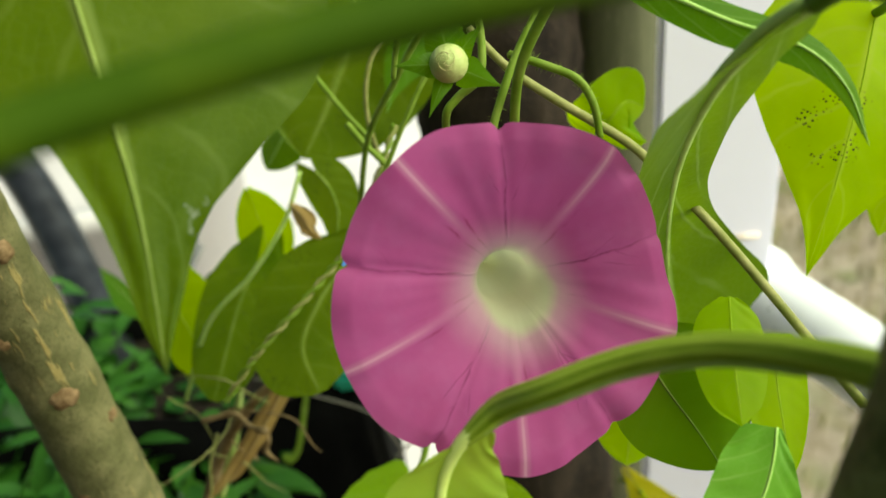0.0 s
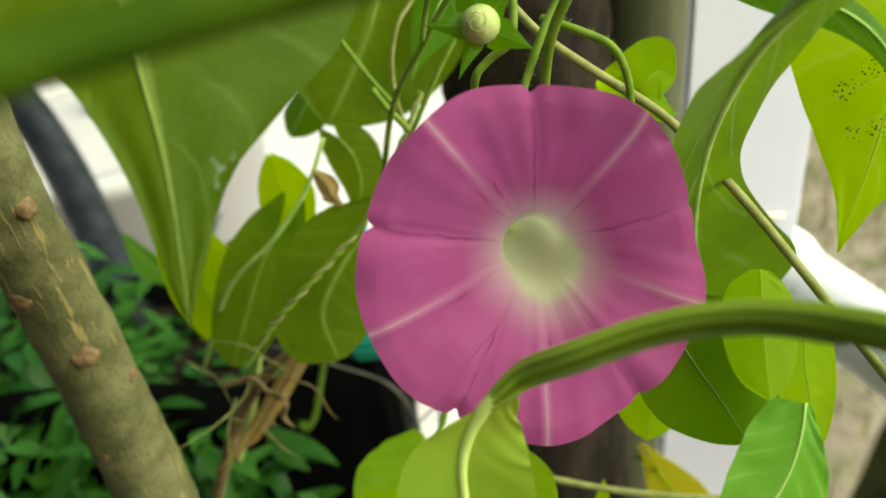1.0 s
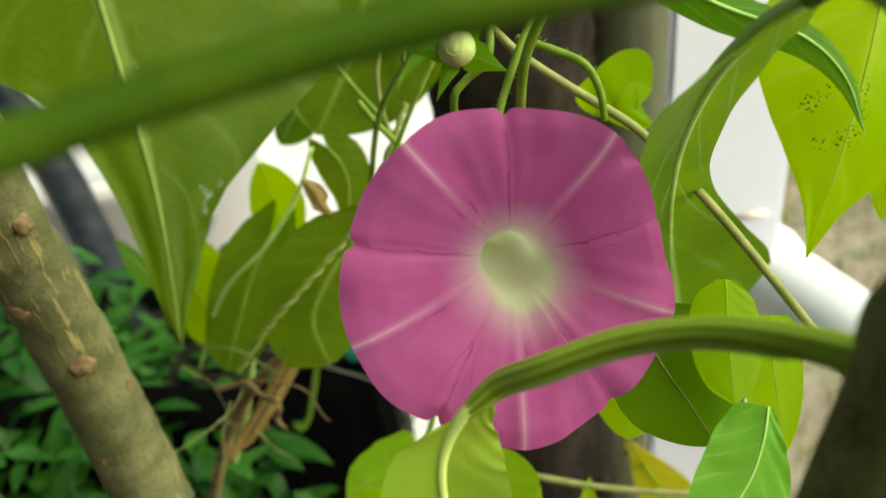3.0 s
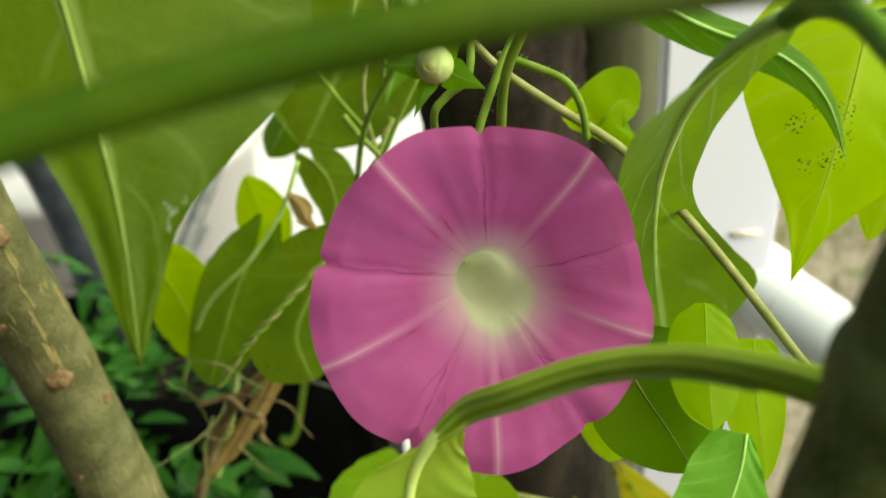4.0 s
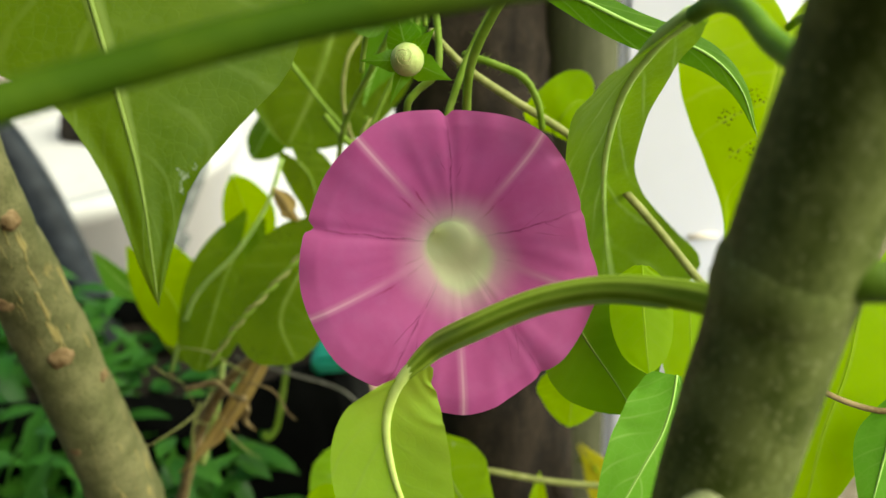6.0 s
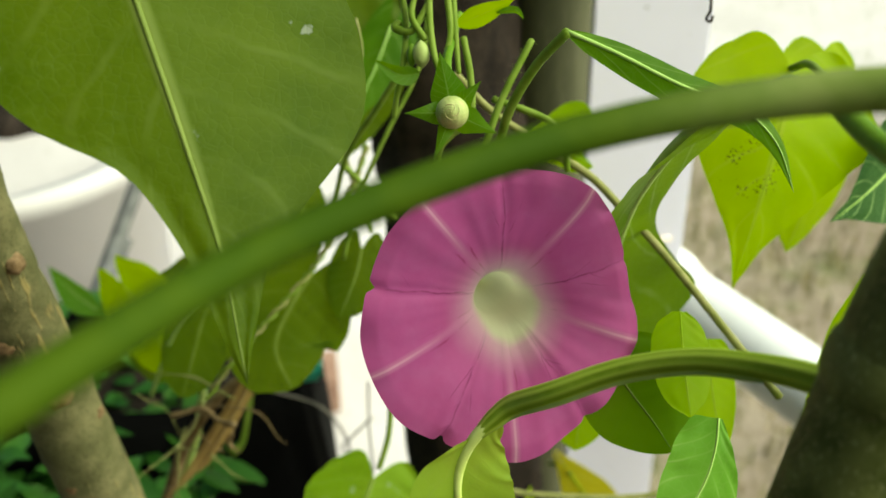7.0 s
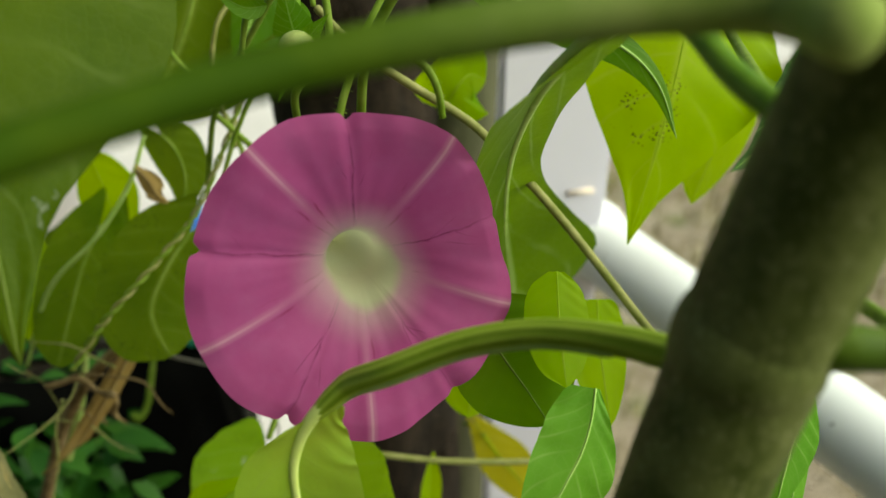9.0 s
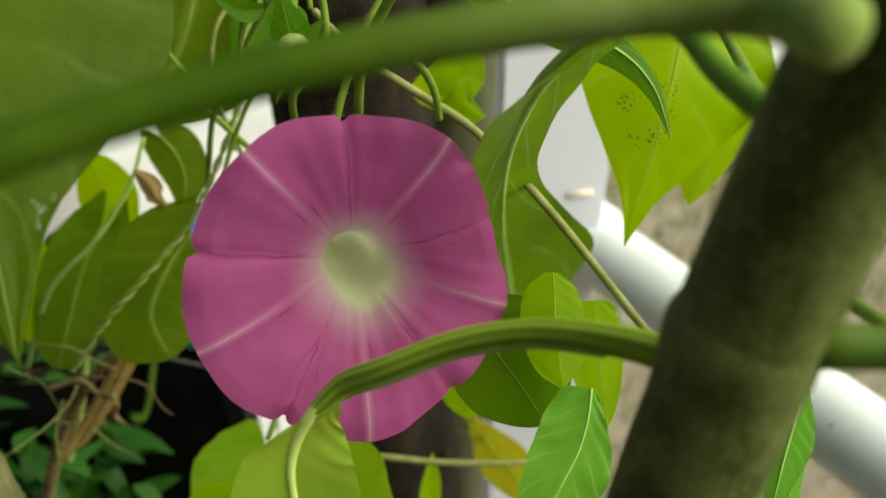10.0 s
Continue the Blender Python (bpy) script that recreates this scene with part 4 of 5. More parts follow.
def bud_cluster():
    """Young buds and bracts on a forked stalk above the open flower."""
    e = thing("bud_cluster", "cluster of small green buds and bracts on hairy stalks", "bud cluster")

    def bract(points, side, w, mat=LEAF_MID):
        part("bract", blade(points, side, w, w, LONG, n=16, m=4, lobe=0, fold=(25, 25)), mat, e)

    bract([(-0.0127, 0.2399, 0.8362), (-0.0179, 0.2386, 0.8366), (-0.0241, 0.2395, 0.8407)], (0.1, 0.2, 1.0), 0.0026)
    bract([(-0.0076, 0.2402, 0.8380), (-0.0060, 0.2319, 0.8361), (-0.0052, 0.2281, 0.8337)], (1.0, 0.2, 0.3), 0.0028)
    bract([(-0.0017, 0.2484, 0.8455), (0.0054, 0.2468, 0.8485), (0.0132, 0.2454, 0.8520)], (0.2, 0.2, 1.0), 0.0030, LEAF_YELLOW)
    bract([(0.0083, 0.2465, 0.8488), (0.0130, 0.2441, 0.8497), (0.0149, 0.2415, 0.8478)], (0.2, 0.2, 1.0), 0.0010)
    part("young_bud", lump((-0.0119, 0.2403, 0.8372), Vector((-0.0118, 0.2421, 0.8442)) - Vector((-0.0119, 0.2403, 0.8372)), 0.0072, 0.0022, 10, 12), STEM_PALE, e, "pale green young bud")
    part("young_bud", lump((-0.0144, 0.2419, 0.8371), Vector((-0.0139, 0.2433, 0.8437)) - Vector((-0.0144, 0.2419, 0.8371)), 0.0062, 0.0014, 10, 12), STEM_GREEN, e)
    for pts, r in (([(-0.0163, 0.2500, 0.8467), (-0.0176, 0.2485, 0.8457), (-0.0139, 0.2455, 0.8456), (-0.0099, 0.2475, 0.8499), (-0.0072, 0.2500, 0.8548)], 0.0014),
                   ([(-0.0150, 0.2525, 0.8533), (-0.0148, 0.2481, 0.8457), (-0.0167, 0.2432, 0.8369), (-0.0186, 0.2418, 0.8299), (-0.0198, 0.2409, 0.8241)], 0.0011),
                   ([(-0.0085, 0.2494, 0.8536), (-0.0090, 0.2441, 0.8464), (-0.0086, 0.2377, 0.8395), (-0.0066, 0.2326, 0.8352)], 0.0012),
                   ([(-0.0035, 0.2507, 0.8531), (-0.0038, 0.2446, 0.8445), (-0.0063, 0.2404, 0.8386)], 0.0012),
                   ([(-0.0017, 0.2525, 0.8525), (-0.0022, 0.2456, 0.8426), (-0.0023, 0.2412, 0.8350)], 0.0011),
                   ([(-0.0106, 0.2429, 0.8439), (-0.0134, 0.2463, 0.8490), (-0.0119, 0.2500, 0.8537)], 0.0012)):
        part("stalk", tube(pts, (r * 0.8, r * 0.72, r * 0.6), 26, 9), STEM_FRESH, e)


bud_cluster()
stem("dry_curl", "tiny black withered curl on the yellow leaf", [(0.0807, 0.2759, 0.8410), (0.0800, 0.2739, 0.8373), (0.0786, 0.2730, 0.8354), (0.0797, 0.2723, 0.8345), (0.0805, 0.2730, 0.8360)], (0.0005, 0.0005), SOIL, "withered tip", 16, 6)

# ---- leaves close to the flower ----
# large drip-tipped leaf hanging beside the flower
leaf("large deep green heart-shaped leaf with drip tip, dust and sheen painted as pale flecks", [(-0.0761, 0.2123, 0.8838), (-0.0696, 0.1966, 0.8634), (-0.0633, 0.1811, 0.8432), (-0.0586, 0.1680, 0.8275), (-0.0559, 0.1539, 0.8099)], (0.95, 0.1, -0.2), (0.034, 0.041), LEAF_DEEP, RIB_SOFT,
     outline=[(0, 0.5), (0.05, 0.85), (0.16, 1.0), (0.34, 0.80), (0.50, 0.36), (0.62, 0.24), (0.78, 0.145), (0.92, 0.07), (1, 0.0)], outline_r=[(0, 0.5), (0.05, 0.85), (0.18, 1.0), (0.40, 0.98), (0.54, 0.80), (0.66, 0.46), (0.76, 0.22), (0.90, 0.08), (1, 0.0)], fold=(5, 4), lobe=0.10, rib_r=0.0007, seed=1, petiole=[(-0.0761, 0.2123, 0.8838), (-0.0775, 0.2226, 0.9029), (-0.0969, 0.2152, 0.9102)])
# leaf on the arched stalk in front of the flower
front = leaf("light green leaf hanging from an arched leafstalk before the flower", [(-0.0091, 0.1591, 0.7897), (-0.0129, 0.1584, 0.7865), (-0.0161, 0.1575, 0.7810), (-0.0176, 0.1550, 0.7746), (-0.0165, 0.1514, 0.7644), (-0.0135, 0.1470, 0.7545), (-0.0079, 0.1345, 0.7285)], (0.9, 0.25, 0.1), (0.0125, 0.0122), LEAF_FRONT, RIB_FRONT,
     outline=[(0, 0.0), (0.10, 0.02), (0.17, 0.07), (0.25, 0.26), (0.33, 0.52), (0.5, 0.9), (0.67, 1.0), (0.83, 0.8), (1, 0)], outline_r=[(0, 0.30), (0.06, 0.45), (0.17, 0.66), (0.33, 0.90), (0.5, 1.0), (0.67, 0.98), (0.83, 0.75), (1, 0)], n=60, fold=(-6, -8), cup=0.03, lobe=0.0, rib_r=0.0014, seed=2, wave=0.02,
     petiole=[(0.0393, 0.1270, 0.8182), (0.0328, 0.1325, 0.8176), (0.0232, 0.1403, 0.8148), (0.0123, 0.1467, 0.8093), (0.0011, 0.1516, 0.8015), (-0.0051, 0.1581, 0.7939), (-0.0091, 0.1591, 0.7897), (-0.0124, 0.1587, 0.7867)], pr=(0.0028, 0.0025, 0.0022, 0.0022, 0.0023, 0.0024, 0.0021, 0.0013), pet_mat=STEM_ARC)
o = part("ridge", tube([Vector(p) + Vector((0.0, -0.0012, -0.0014)) for p in ((0.0310, 0.1330, 0.8174), (0.0225, 0.1405, 0.8146), (0.0123, 0.1467, 0.8093), (0.0011, 0.1516, 0.8015), (-0.0051, 0.1581, 0.7939), (-0.0091, 0.1591, 0.7897))], (0.0006, 0.0008, 0.0009, 0.0010, 0.0009, 0.0003), 50, 8), RIB_PALE, front, "pale ridge along the leafstalk")
o.data.transform(Matrix.Translation(-front.location))
# folded leaf arching down beside the flower
EAR = [(0, 0.25), (0.1, 0.7), (0.25, 0.85), (0.45, 0.72), (0.52, 0.72), (0.58, 0.95), (0.64, 1.4), (0.70, 1.95), (0.75, 2.5), (0.78, 2.55), (0.81, 2.1), (0.86, 1.25), (0.92, 0.8), (1, 0.0)]
EDGE = [(0, 0.28), (0.10, 0.85), (0.24, 0.98), (0.38, 0.82), (0.6, 0.58), (0.8, 0.42), (0.92, 0.34), (1, 0.0)]
leaf("long folded green leaf with pale thick midrib arching down", [(0.0446, 0.1717, 0.8511), (0.0408, 0.1808, 0.8434), (0.0378, 0.1956, 0.8278), (0.0410, 0.2229, 0.7986), (0.0499, 0.2544, 0.7585), (0.0567, 0.2626, 0.7227), (0.0625, 0.2626, 0.6950)], (0.97, 0.22, 0.12), (0.0178, 0.0125), LEAF_ARCH, RIB_PALE, sink=0.0009,
     n=70, outline=EDGE, outline_r=EAR, fold=(-24, -4), cup=0.06, lobe=0.0, rib_r=0.0018, seed=3, wave=0.02,
     petiole=[(0.0446, 0.1717, 0.8511), (0.0470, 0.1667, 0.8544), (0.0470, 0.1541, 0.8563), (0.0462, 0.1393, 0.8550), (0.0470, 0.1230, 0.8545)], pr=(0.0017, 0.0018, 0.0018, 0.0019, 0.0021), pet_mat=STEM_GREEN)
# narrow leaf behind the arch with a hanging tip
leaf("narrow dark green leaf with a long curled hanging tip", [(0.0197, 0.2182, 0.8510), (0.0308, 0.2139, 0.8463), (0.0443, 0.2082, 0.8398), (0.0579, 0.2031, 0.8345), (0.0649, 0.1981, 0.8276), (0.0677, 0.1921, 0.8180)], (0.2, 0.5, 0.85), (0.0046, 0.0038), LEAF_MID,
     outline=LONG, fold=(15, 20), lobe=0.02, rib_r=0.0006, seed=4, petiole=[(0.0197, 0.2182, 0.8510), (0.0137, 0.2247, 0.8407), (0.0079, 0.2290, 0.8265), (0.0065, 0.2358, 0.8078)])
# spotted yellow leaves
leaf("large translucent yellow-green leaf with dark spots", [(0.1022, 0.2611, 0.8219), (0.0944, 0.2482, 0.8063), (0.0875, 0.2406, 0.7849), (0.08, 0.2342, 0.763)], (0.95, -0.1, -0.05), (0.0285, 0.0330), LEAF_SPOTTED, RIB_YELLOW, outline=HEART, fold=(8, 12), seed=5, rib_r=0.00022, lobe=0.15,
     petiole=[(0.1022, 0.2611, 0.8219), (0.1006, 0.248, 0.8274), (0.0872, 0.2083, 0.8308), (0.0600, 0.1504, 0.8449), (0.0500, 0.1230, 0.8480)])
leaf("pale yellow-green leaf hanging behind the spotted one", [(0.1342, 0.2967, 0.8146), (0.1319, 0.2847, 0.7965), (0.1274, 0.276, 0.7733), (0.1179, 0.2695, 0.7514)], (0.95, 0.2, 0.0), (0.0205, 0.0205), LEAF_YELLOW, outline=ROUND, fold=(5, 15), seed=6, rib_r=0.00022, lobe=0.06)
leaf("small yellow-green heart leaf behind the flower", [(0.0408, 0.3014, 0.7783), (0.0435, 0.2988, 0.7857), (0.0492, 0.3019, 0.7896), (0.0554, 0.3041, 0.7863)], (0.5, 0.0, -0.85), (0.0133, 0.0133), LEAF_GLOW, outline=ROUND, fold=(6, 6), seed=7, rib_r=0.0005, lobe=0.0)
leaf("bright green heart-shaped leaf with pale veins below the arched stalk", [(0.0471, 0.1710, 0.7710), (0.0449, 0.1662, 0.7670), (0.0418, 0.1622, 0.7619), (0.0372, 0.1585, 0.7567), (0.0315, 0.1544, 0.7489), (0.0257, 0.1496, 0.7382)], (0.95, 0.22, 0.25), (0.0098, 0.0110), LEAF_BRIGHT, RIB_MATT, n=50, outline=[(0, 0.55), (0.04, 0.70), (0.2, 0.92), (0.4, 1.0), (0.6, 0.92), (0.8, 0.6), (1, 0)], outline_r=[(0, 0.10), (0.06, 0.18), (0.2, 0.42), (0.4, 0.86), (0.6, 1.0), (0.8, 0.65), (1, 0)], fold=(10, 14), seed=8, rib_r=0.00028, lobe=0.0, wave=0.05)
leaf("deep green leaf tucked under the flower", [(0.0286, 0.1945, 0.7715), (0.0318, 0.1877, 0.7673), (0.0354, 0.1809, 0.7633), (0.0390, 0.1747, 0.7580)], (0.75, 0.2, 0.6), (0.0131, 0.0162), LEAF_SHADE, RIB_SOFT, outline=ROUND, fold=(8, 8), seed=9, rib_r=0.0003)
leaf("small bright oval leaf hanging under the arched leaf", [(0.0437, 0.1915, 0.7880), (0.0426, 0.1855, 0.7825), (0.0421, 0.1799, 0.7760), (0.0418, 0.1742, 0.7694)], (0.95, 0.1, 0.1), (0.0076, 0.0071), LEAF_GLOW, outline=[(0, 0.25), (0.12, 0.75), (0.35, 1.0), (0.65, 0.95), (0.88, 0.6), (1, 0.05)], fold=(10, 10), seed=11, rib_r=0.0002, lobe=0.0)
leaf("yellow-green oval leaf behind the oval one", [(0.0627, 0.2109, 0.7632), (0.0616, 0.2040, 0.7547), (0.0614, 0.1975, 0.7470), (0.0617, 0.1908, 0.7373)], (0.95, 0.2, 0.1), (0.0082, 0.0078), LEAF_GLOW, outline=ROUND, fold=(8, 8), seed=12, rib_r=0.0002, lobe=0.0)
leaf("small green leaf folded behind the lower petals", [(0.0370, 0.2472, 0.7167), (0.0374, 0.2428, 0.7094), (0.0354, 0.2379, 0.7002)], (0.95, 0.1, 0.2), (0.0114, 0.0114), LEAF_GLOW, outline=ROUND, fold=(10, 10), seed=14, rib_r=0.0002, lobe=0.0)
leaf("bright round green leaf with pale flecks below the flower", [(-0.0325, 0.2925, 0.6449), (-0.0367, 0.2839, 0.6408), (-0.0412, 0.2739, 0.6344), (-0.0457, 0.2592, 0.6212)], (0.95, 0.1, 0.1), (0.0259, 0.0281), LEAF_FLECK, outline=ROUND, fold=(5, 8), seed=15, rib_r=0.0006)
leaf("bright green leaf below the hanging leaf", [(-0.0064, 0.2399, 0.6847), (-0.0014, 0.2281, 0.6821), (0.0062, 0.2166, 0.6809), (0.0196, 0.2096, 0.6731)], (0.6, 0.0, 0.7), (0.0138, 0.0148), LEAF_FLECK, outline=HEART, fold=(8, 8), seed=16, rib_r=0.0005)
leaf("fading yellow leaf low beside the pole", [(0.0685, 0.3403, 0.5831), (0.0764, 0.3312, 0.5725), (0.0868, 0.3207, 0.5608), (0.0978, 0.3068, 0.5443)], (0.7, 0.0, 0.7), (0.0130, 0.0130), LEAF_DYING, outline=LONG, fold=(10, 10), seed=17, rib_r=0.0006, petiole=[(0.0685, 0.3403, 0.5831), (0.0671, 0.3510, 0.5788), (0.0674, 0.3757, 0.5567)])
leaf("small upright green leaf tip before the trunk", [(0.0274, 0.2707, 0.6142), (0.0303, 0.2782, 0.6262), (0.0327, 0.2851, 0.6371)], (0.95, 0.1, 0.0), (0.0045, 0.0045), LEAF_YELLOW, outline=LONG, fold=(20, 20), seed=18, rib_r=0.0002, lobe=0.0)
leaf("dark green leaf with pale veins behind the thick stem", [(0.1451, 0.2551, 0.7974), (0.1330, 0.2478, 0.7909), (0.1214, 0.2417, 0.7859), (0.1096, 0.2365, 0.7818)], (-0.5, 0.0, 0.85), (0.0200, 0.0200), LEAF_DARK, outline=HEART, fold=(8, 8), seed=19, rib_r=0.0006)
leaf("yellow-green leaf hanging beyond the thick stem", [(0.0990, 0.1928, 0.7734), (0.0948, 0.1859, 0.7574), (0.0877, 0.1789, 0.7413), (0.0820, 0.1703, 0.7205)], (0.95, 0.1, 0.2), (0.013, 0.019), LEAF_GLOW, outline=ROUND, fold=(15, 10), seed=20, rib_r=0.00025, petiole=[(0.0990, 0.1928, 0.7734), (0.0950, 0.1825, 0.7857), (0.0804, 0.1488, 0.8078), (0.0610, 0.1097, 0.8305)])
leaf("small grey-green leaf at the edge of the plant", [(0.1028, 0.1749, 0.7520), (0.0982, 0.1691, 0.7421), (0.0927, 0.1615, 0.7289)], (0.9, 0.0, 0.3), (0.007, 0.007), LEAF_BRIGHT, outline=LONG, fold=(15, 15), seed=21, rib_r=0.0005)
leaf("narrow green leaf hanging over the rail", [(0.1041, 0.1793, 0.7489), (0.1034, 0.1727, 0.7389), (0.1000, 0.1649, 0.7264), (0.0956, 0.1558, 0.7115)], (0.95, 0.1, 0.1), (0.0042, 0.0042), LEAF_BRIGHT, outline=LONG, fold=(15, 15), seed=22, rib_r=0.0003, lobe=0.0)
leaf("small yellow-green leaf above the rail", [(0.1061, 0.1853, 0.7403), (0.1014, 0.1824, 0.7345), (0.0944, 0.1799, 0.7287)], (0.7, 0.1, 0.6), (0.006, 0.006), LEAF_YELLOW, outline=HEART, fold=(12, 12), seed=23, rib_r=0.0004)
leaf("green leaf hanging at the edge beyond the thick stem", [(0.1621, 0.2221, 0.7989), (0.1506, 0.2148, 0.7894), (0.1400, 0.2082, 0.7797), (0.1312, 0.2046, 0.7738)], (0.6, 0.1, 0.7), (0.0088, 0.0088), LEAF_MID, outline=HEART, fold=(15, 15), seed=24, rib_r=0.0006)
leaf("small curled leaf tip in front of the bare earth", [(0.1843, 0.2593, 0.7839), (0.1694, 0.2549, 0.7740), (0.1581, 0.2464, 0.7606), (0.1575, 0.2359, 0.7449)], (0.9, 0.1, 0.3), (0.0032, 0.0032), LEAF_MID, outline=LONG, fold=(25, 25), seed=25, rib_r=0.0004)

DISC = [(0, 0.45), (0.08, 0.78), (0.28, 1.0), (0.55, 1.0), (0.8, 0.82), (0.92, 0.58), (1, 0.12)]
# ---- leaves behind, towards the grow bag ----
leaf("large yellow-green leaf above and behind the flower", [(-0.0337, 0.3884, 0.8204), (-0.0394, 0.3760, 0.7979), (-0.0499, 0.3702, 0.7759), (-0.0627, 0.3652, 0.7553)], (0.9, 0.1, 0.35), (0.0432, 0.0367), LEAF_OLIVE, outline=ROUND, fold=(5, 6), seed=30, rib_r=0.0007)
leaf("olive green leaf among the upper stems", [(-0.0088, 0.3710, 0.8112), (-0.0155, 0.3643, 0.7988), (-0.0232, 0.3576, 0.7864), (-0.0276, 0.3516, 0.7756)], (0.9, 0.1, 0.3), (0.0108, 0.0130), LEAF_MID, outline=HEART, fold=(10, 10), seed=31, rib_r=0.0005)
leaf("small brown-edged yellowing leaf behind the flower", [(-0.0573, 0.3517, 0.7556), (-0.0522, 0.3462, 0.7504), (-0.0498, 0.3405, 0.7422), (-0.0518, 0.3328, 0.7330)], (0.8, 0.1, 0.4), (0.0099, 0.0099), LEAF_OLIVE, outline=ROUND, fold=(10, 10), seed=32, rib_r=0.0005)
leaf("withered brown leaf edge curling on the vine", [(-0.0649, 0.3346, 0.7492), (-0.0610, 0.3280, 0.7479), (-0.0587, 0.3229, 0.7456), (-0.0550, 0.3210, 0.7425)], (0.7, 0.2, 0.7), (0.0049, 0.0042), LEAF_WITHERED, rib=TWIG_DRY, outline=[(0, 0.3), (0.2, 0.9), (0.45, 1.0), (0.7, 0.6), (1, 0.05)], n=24, fold=(25, 35), wave=0.35, seed=33, rib_r=0.00025)
leaf("narrow yellow-green leaf hanging beside the vine", [(-0.0886, 0.3703, 0.7421), (-0.0843, 0.3629, 0.7284), (-0.0810, 0.3561, 0.7158), (-0.0734, 0.3480, 0.7008)], (0.8, 0.1, 0.5), (0.0119, 0.0119), LEAF_YELLOW, outline=LONG, fold=(10, 10), seed=34, rib_r=0.0003, lobe=0.03)
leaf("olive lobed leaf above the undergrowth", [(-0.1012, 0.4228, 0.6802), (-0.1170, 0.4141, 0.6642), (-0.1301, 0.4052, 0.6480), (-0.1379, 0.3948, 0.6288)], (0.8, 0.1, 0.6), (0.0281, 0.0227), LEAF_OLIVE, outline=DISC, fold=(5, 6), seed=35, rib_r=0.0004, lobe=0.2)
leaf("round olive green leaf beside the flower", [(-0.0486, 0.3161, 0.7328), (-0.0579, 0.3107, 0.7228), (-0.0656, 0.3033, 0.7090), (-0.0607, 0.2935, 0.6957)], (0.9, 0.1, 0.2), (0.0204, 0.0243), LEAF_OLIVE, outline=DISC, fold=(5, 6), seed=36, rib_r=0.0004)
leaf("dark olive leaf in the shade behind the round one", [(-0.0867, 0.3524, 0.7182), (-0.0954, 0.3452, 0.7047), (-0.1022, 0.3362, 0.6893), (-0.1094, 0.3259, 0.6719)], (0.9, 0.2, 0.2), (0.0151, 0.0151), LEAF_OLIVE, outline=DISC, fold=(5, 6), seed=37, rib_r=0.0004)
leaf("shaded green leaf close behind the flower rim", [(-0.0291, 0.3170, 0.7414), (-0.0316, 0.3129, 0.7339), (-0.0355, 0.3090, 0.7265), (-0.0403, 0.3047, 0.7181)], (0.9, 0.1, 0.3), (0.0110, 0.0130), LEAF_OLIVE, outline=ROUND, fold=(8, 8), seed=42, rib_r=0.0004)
leaf("shaded green leaf behind the yellow-green one", [(-0.0738, 0.4130, 0.7528), (-0.0799, 0.4084, 0.7444), (-0.0858, 0.4039, 0.7359)], (0.7, 0.1, 0.6), (0.0140, 0.0140), LEAF_MID, outline=ROUND, fold=(10, 10), seed=38, rib_r=0.0005)
leaf("pale young leaf standing over the grow bag", [(-0.1742, 0.4503, 0.6406), (-0.1855, 0.4553, 0.6498), (-0.1979, 0.4633, 0.6644)], (0.6, 0.0, 0.7), (0.0086, 0.0086), LEAF_BRIGHT, outline=LONG, fold=(14, 14), seed=39, rib_r=0.0006)
leaf("bright yellow-green leaf low beside the hanging leaf", [(-0.0602, 0.2765, 0.6358), (-0.0495, 0.2781, 0.6381), (-0.0385, 0.2810, 0.6426)], (0.6, 0.0, 0.8), (0.0097, 0.0097), LEAF_YELLOW, outline=ROUND, fold=(10, 10), seed=40, rib_r=0.0003, lobe=0.05)
leaf("yellow-green leaf behind the large hanging leaf", [(-0.1370, 0.3765, 0.7011), (-0.1292, 0.3679, 0.6911), (-0.1217, 0.3580, 0.6792), (-0.1211, 0.3497, 0.6674)], (0.8, 0.1, 0.5), (0.0173, 0.0173), LEAF_YELLOW, outline=DISC, fold=(10, 10), seed=41, rib_r=0.0006)

# ---- vines and stalks ----
stem("twining_vine", "tan twining vine running behind the flower", [(-0.0008, 0.2568, 0.8296), (0.0082, 0.2546, 0.8193), (0.0204, 0.2519, 0.8101), (0.0365, 0.2462, 0.7996), (0.0455, 0.2411, 0.7903), (0.0536, 0.2354, 0.7818), (0.0623, 0.2275, 0.7714), (0.0727, 0.2147, 0.7584), (0.0816, 0.2008, 0.7475)], (0.0010, 0.0012, 0.0012, 0.0012, 0.0012), VINE_TAN, "vine", 50)
stem("young_shoot", "thin hairy green shoot bending over the flower", [(0.0073, 0.2436, 0.8262), (0.0157, 0.2419, 0.8231), (0.0227, 0.2400, 0.8196), (0.0262, 0.2389, 0.8133), (0.0274, 0.2381, 0.8056)], (0.0010, 0.0010, 0.0009), STEM_FRESH, "shoot")
stem("flower_shoot", "upright green stalk above the flower", [(0.0004, 0.2293, 0.8104), (0.0031, 0.2329, 0.8171), (0.0088, 0.2389, 0.8280), (0.0181, 0.2459, 0.8410)], (0.0010, 0.0010, 0.0009), STEM_FRESH, "stalk")
stem("flower_shoot", "short green stalk beside the bud", [(-0.0080, 0.2463, 0.7999), (-0.0087, 0.2373, 0.8146), (-0.0056, 0.2375, 0.8191), (-0.0001, 0.2368, 0.8242), (0.0009, 0.2417, 0.8333), (0.0000, 0.2468, 0.8426)], (0.0010, 0.0010, 0.0009), STEM_FRESH, "stalk")
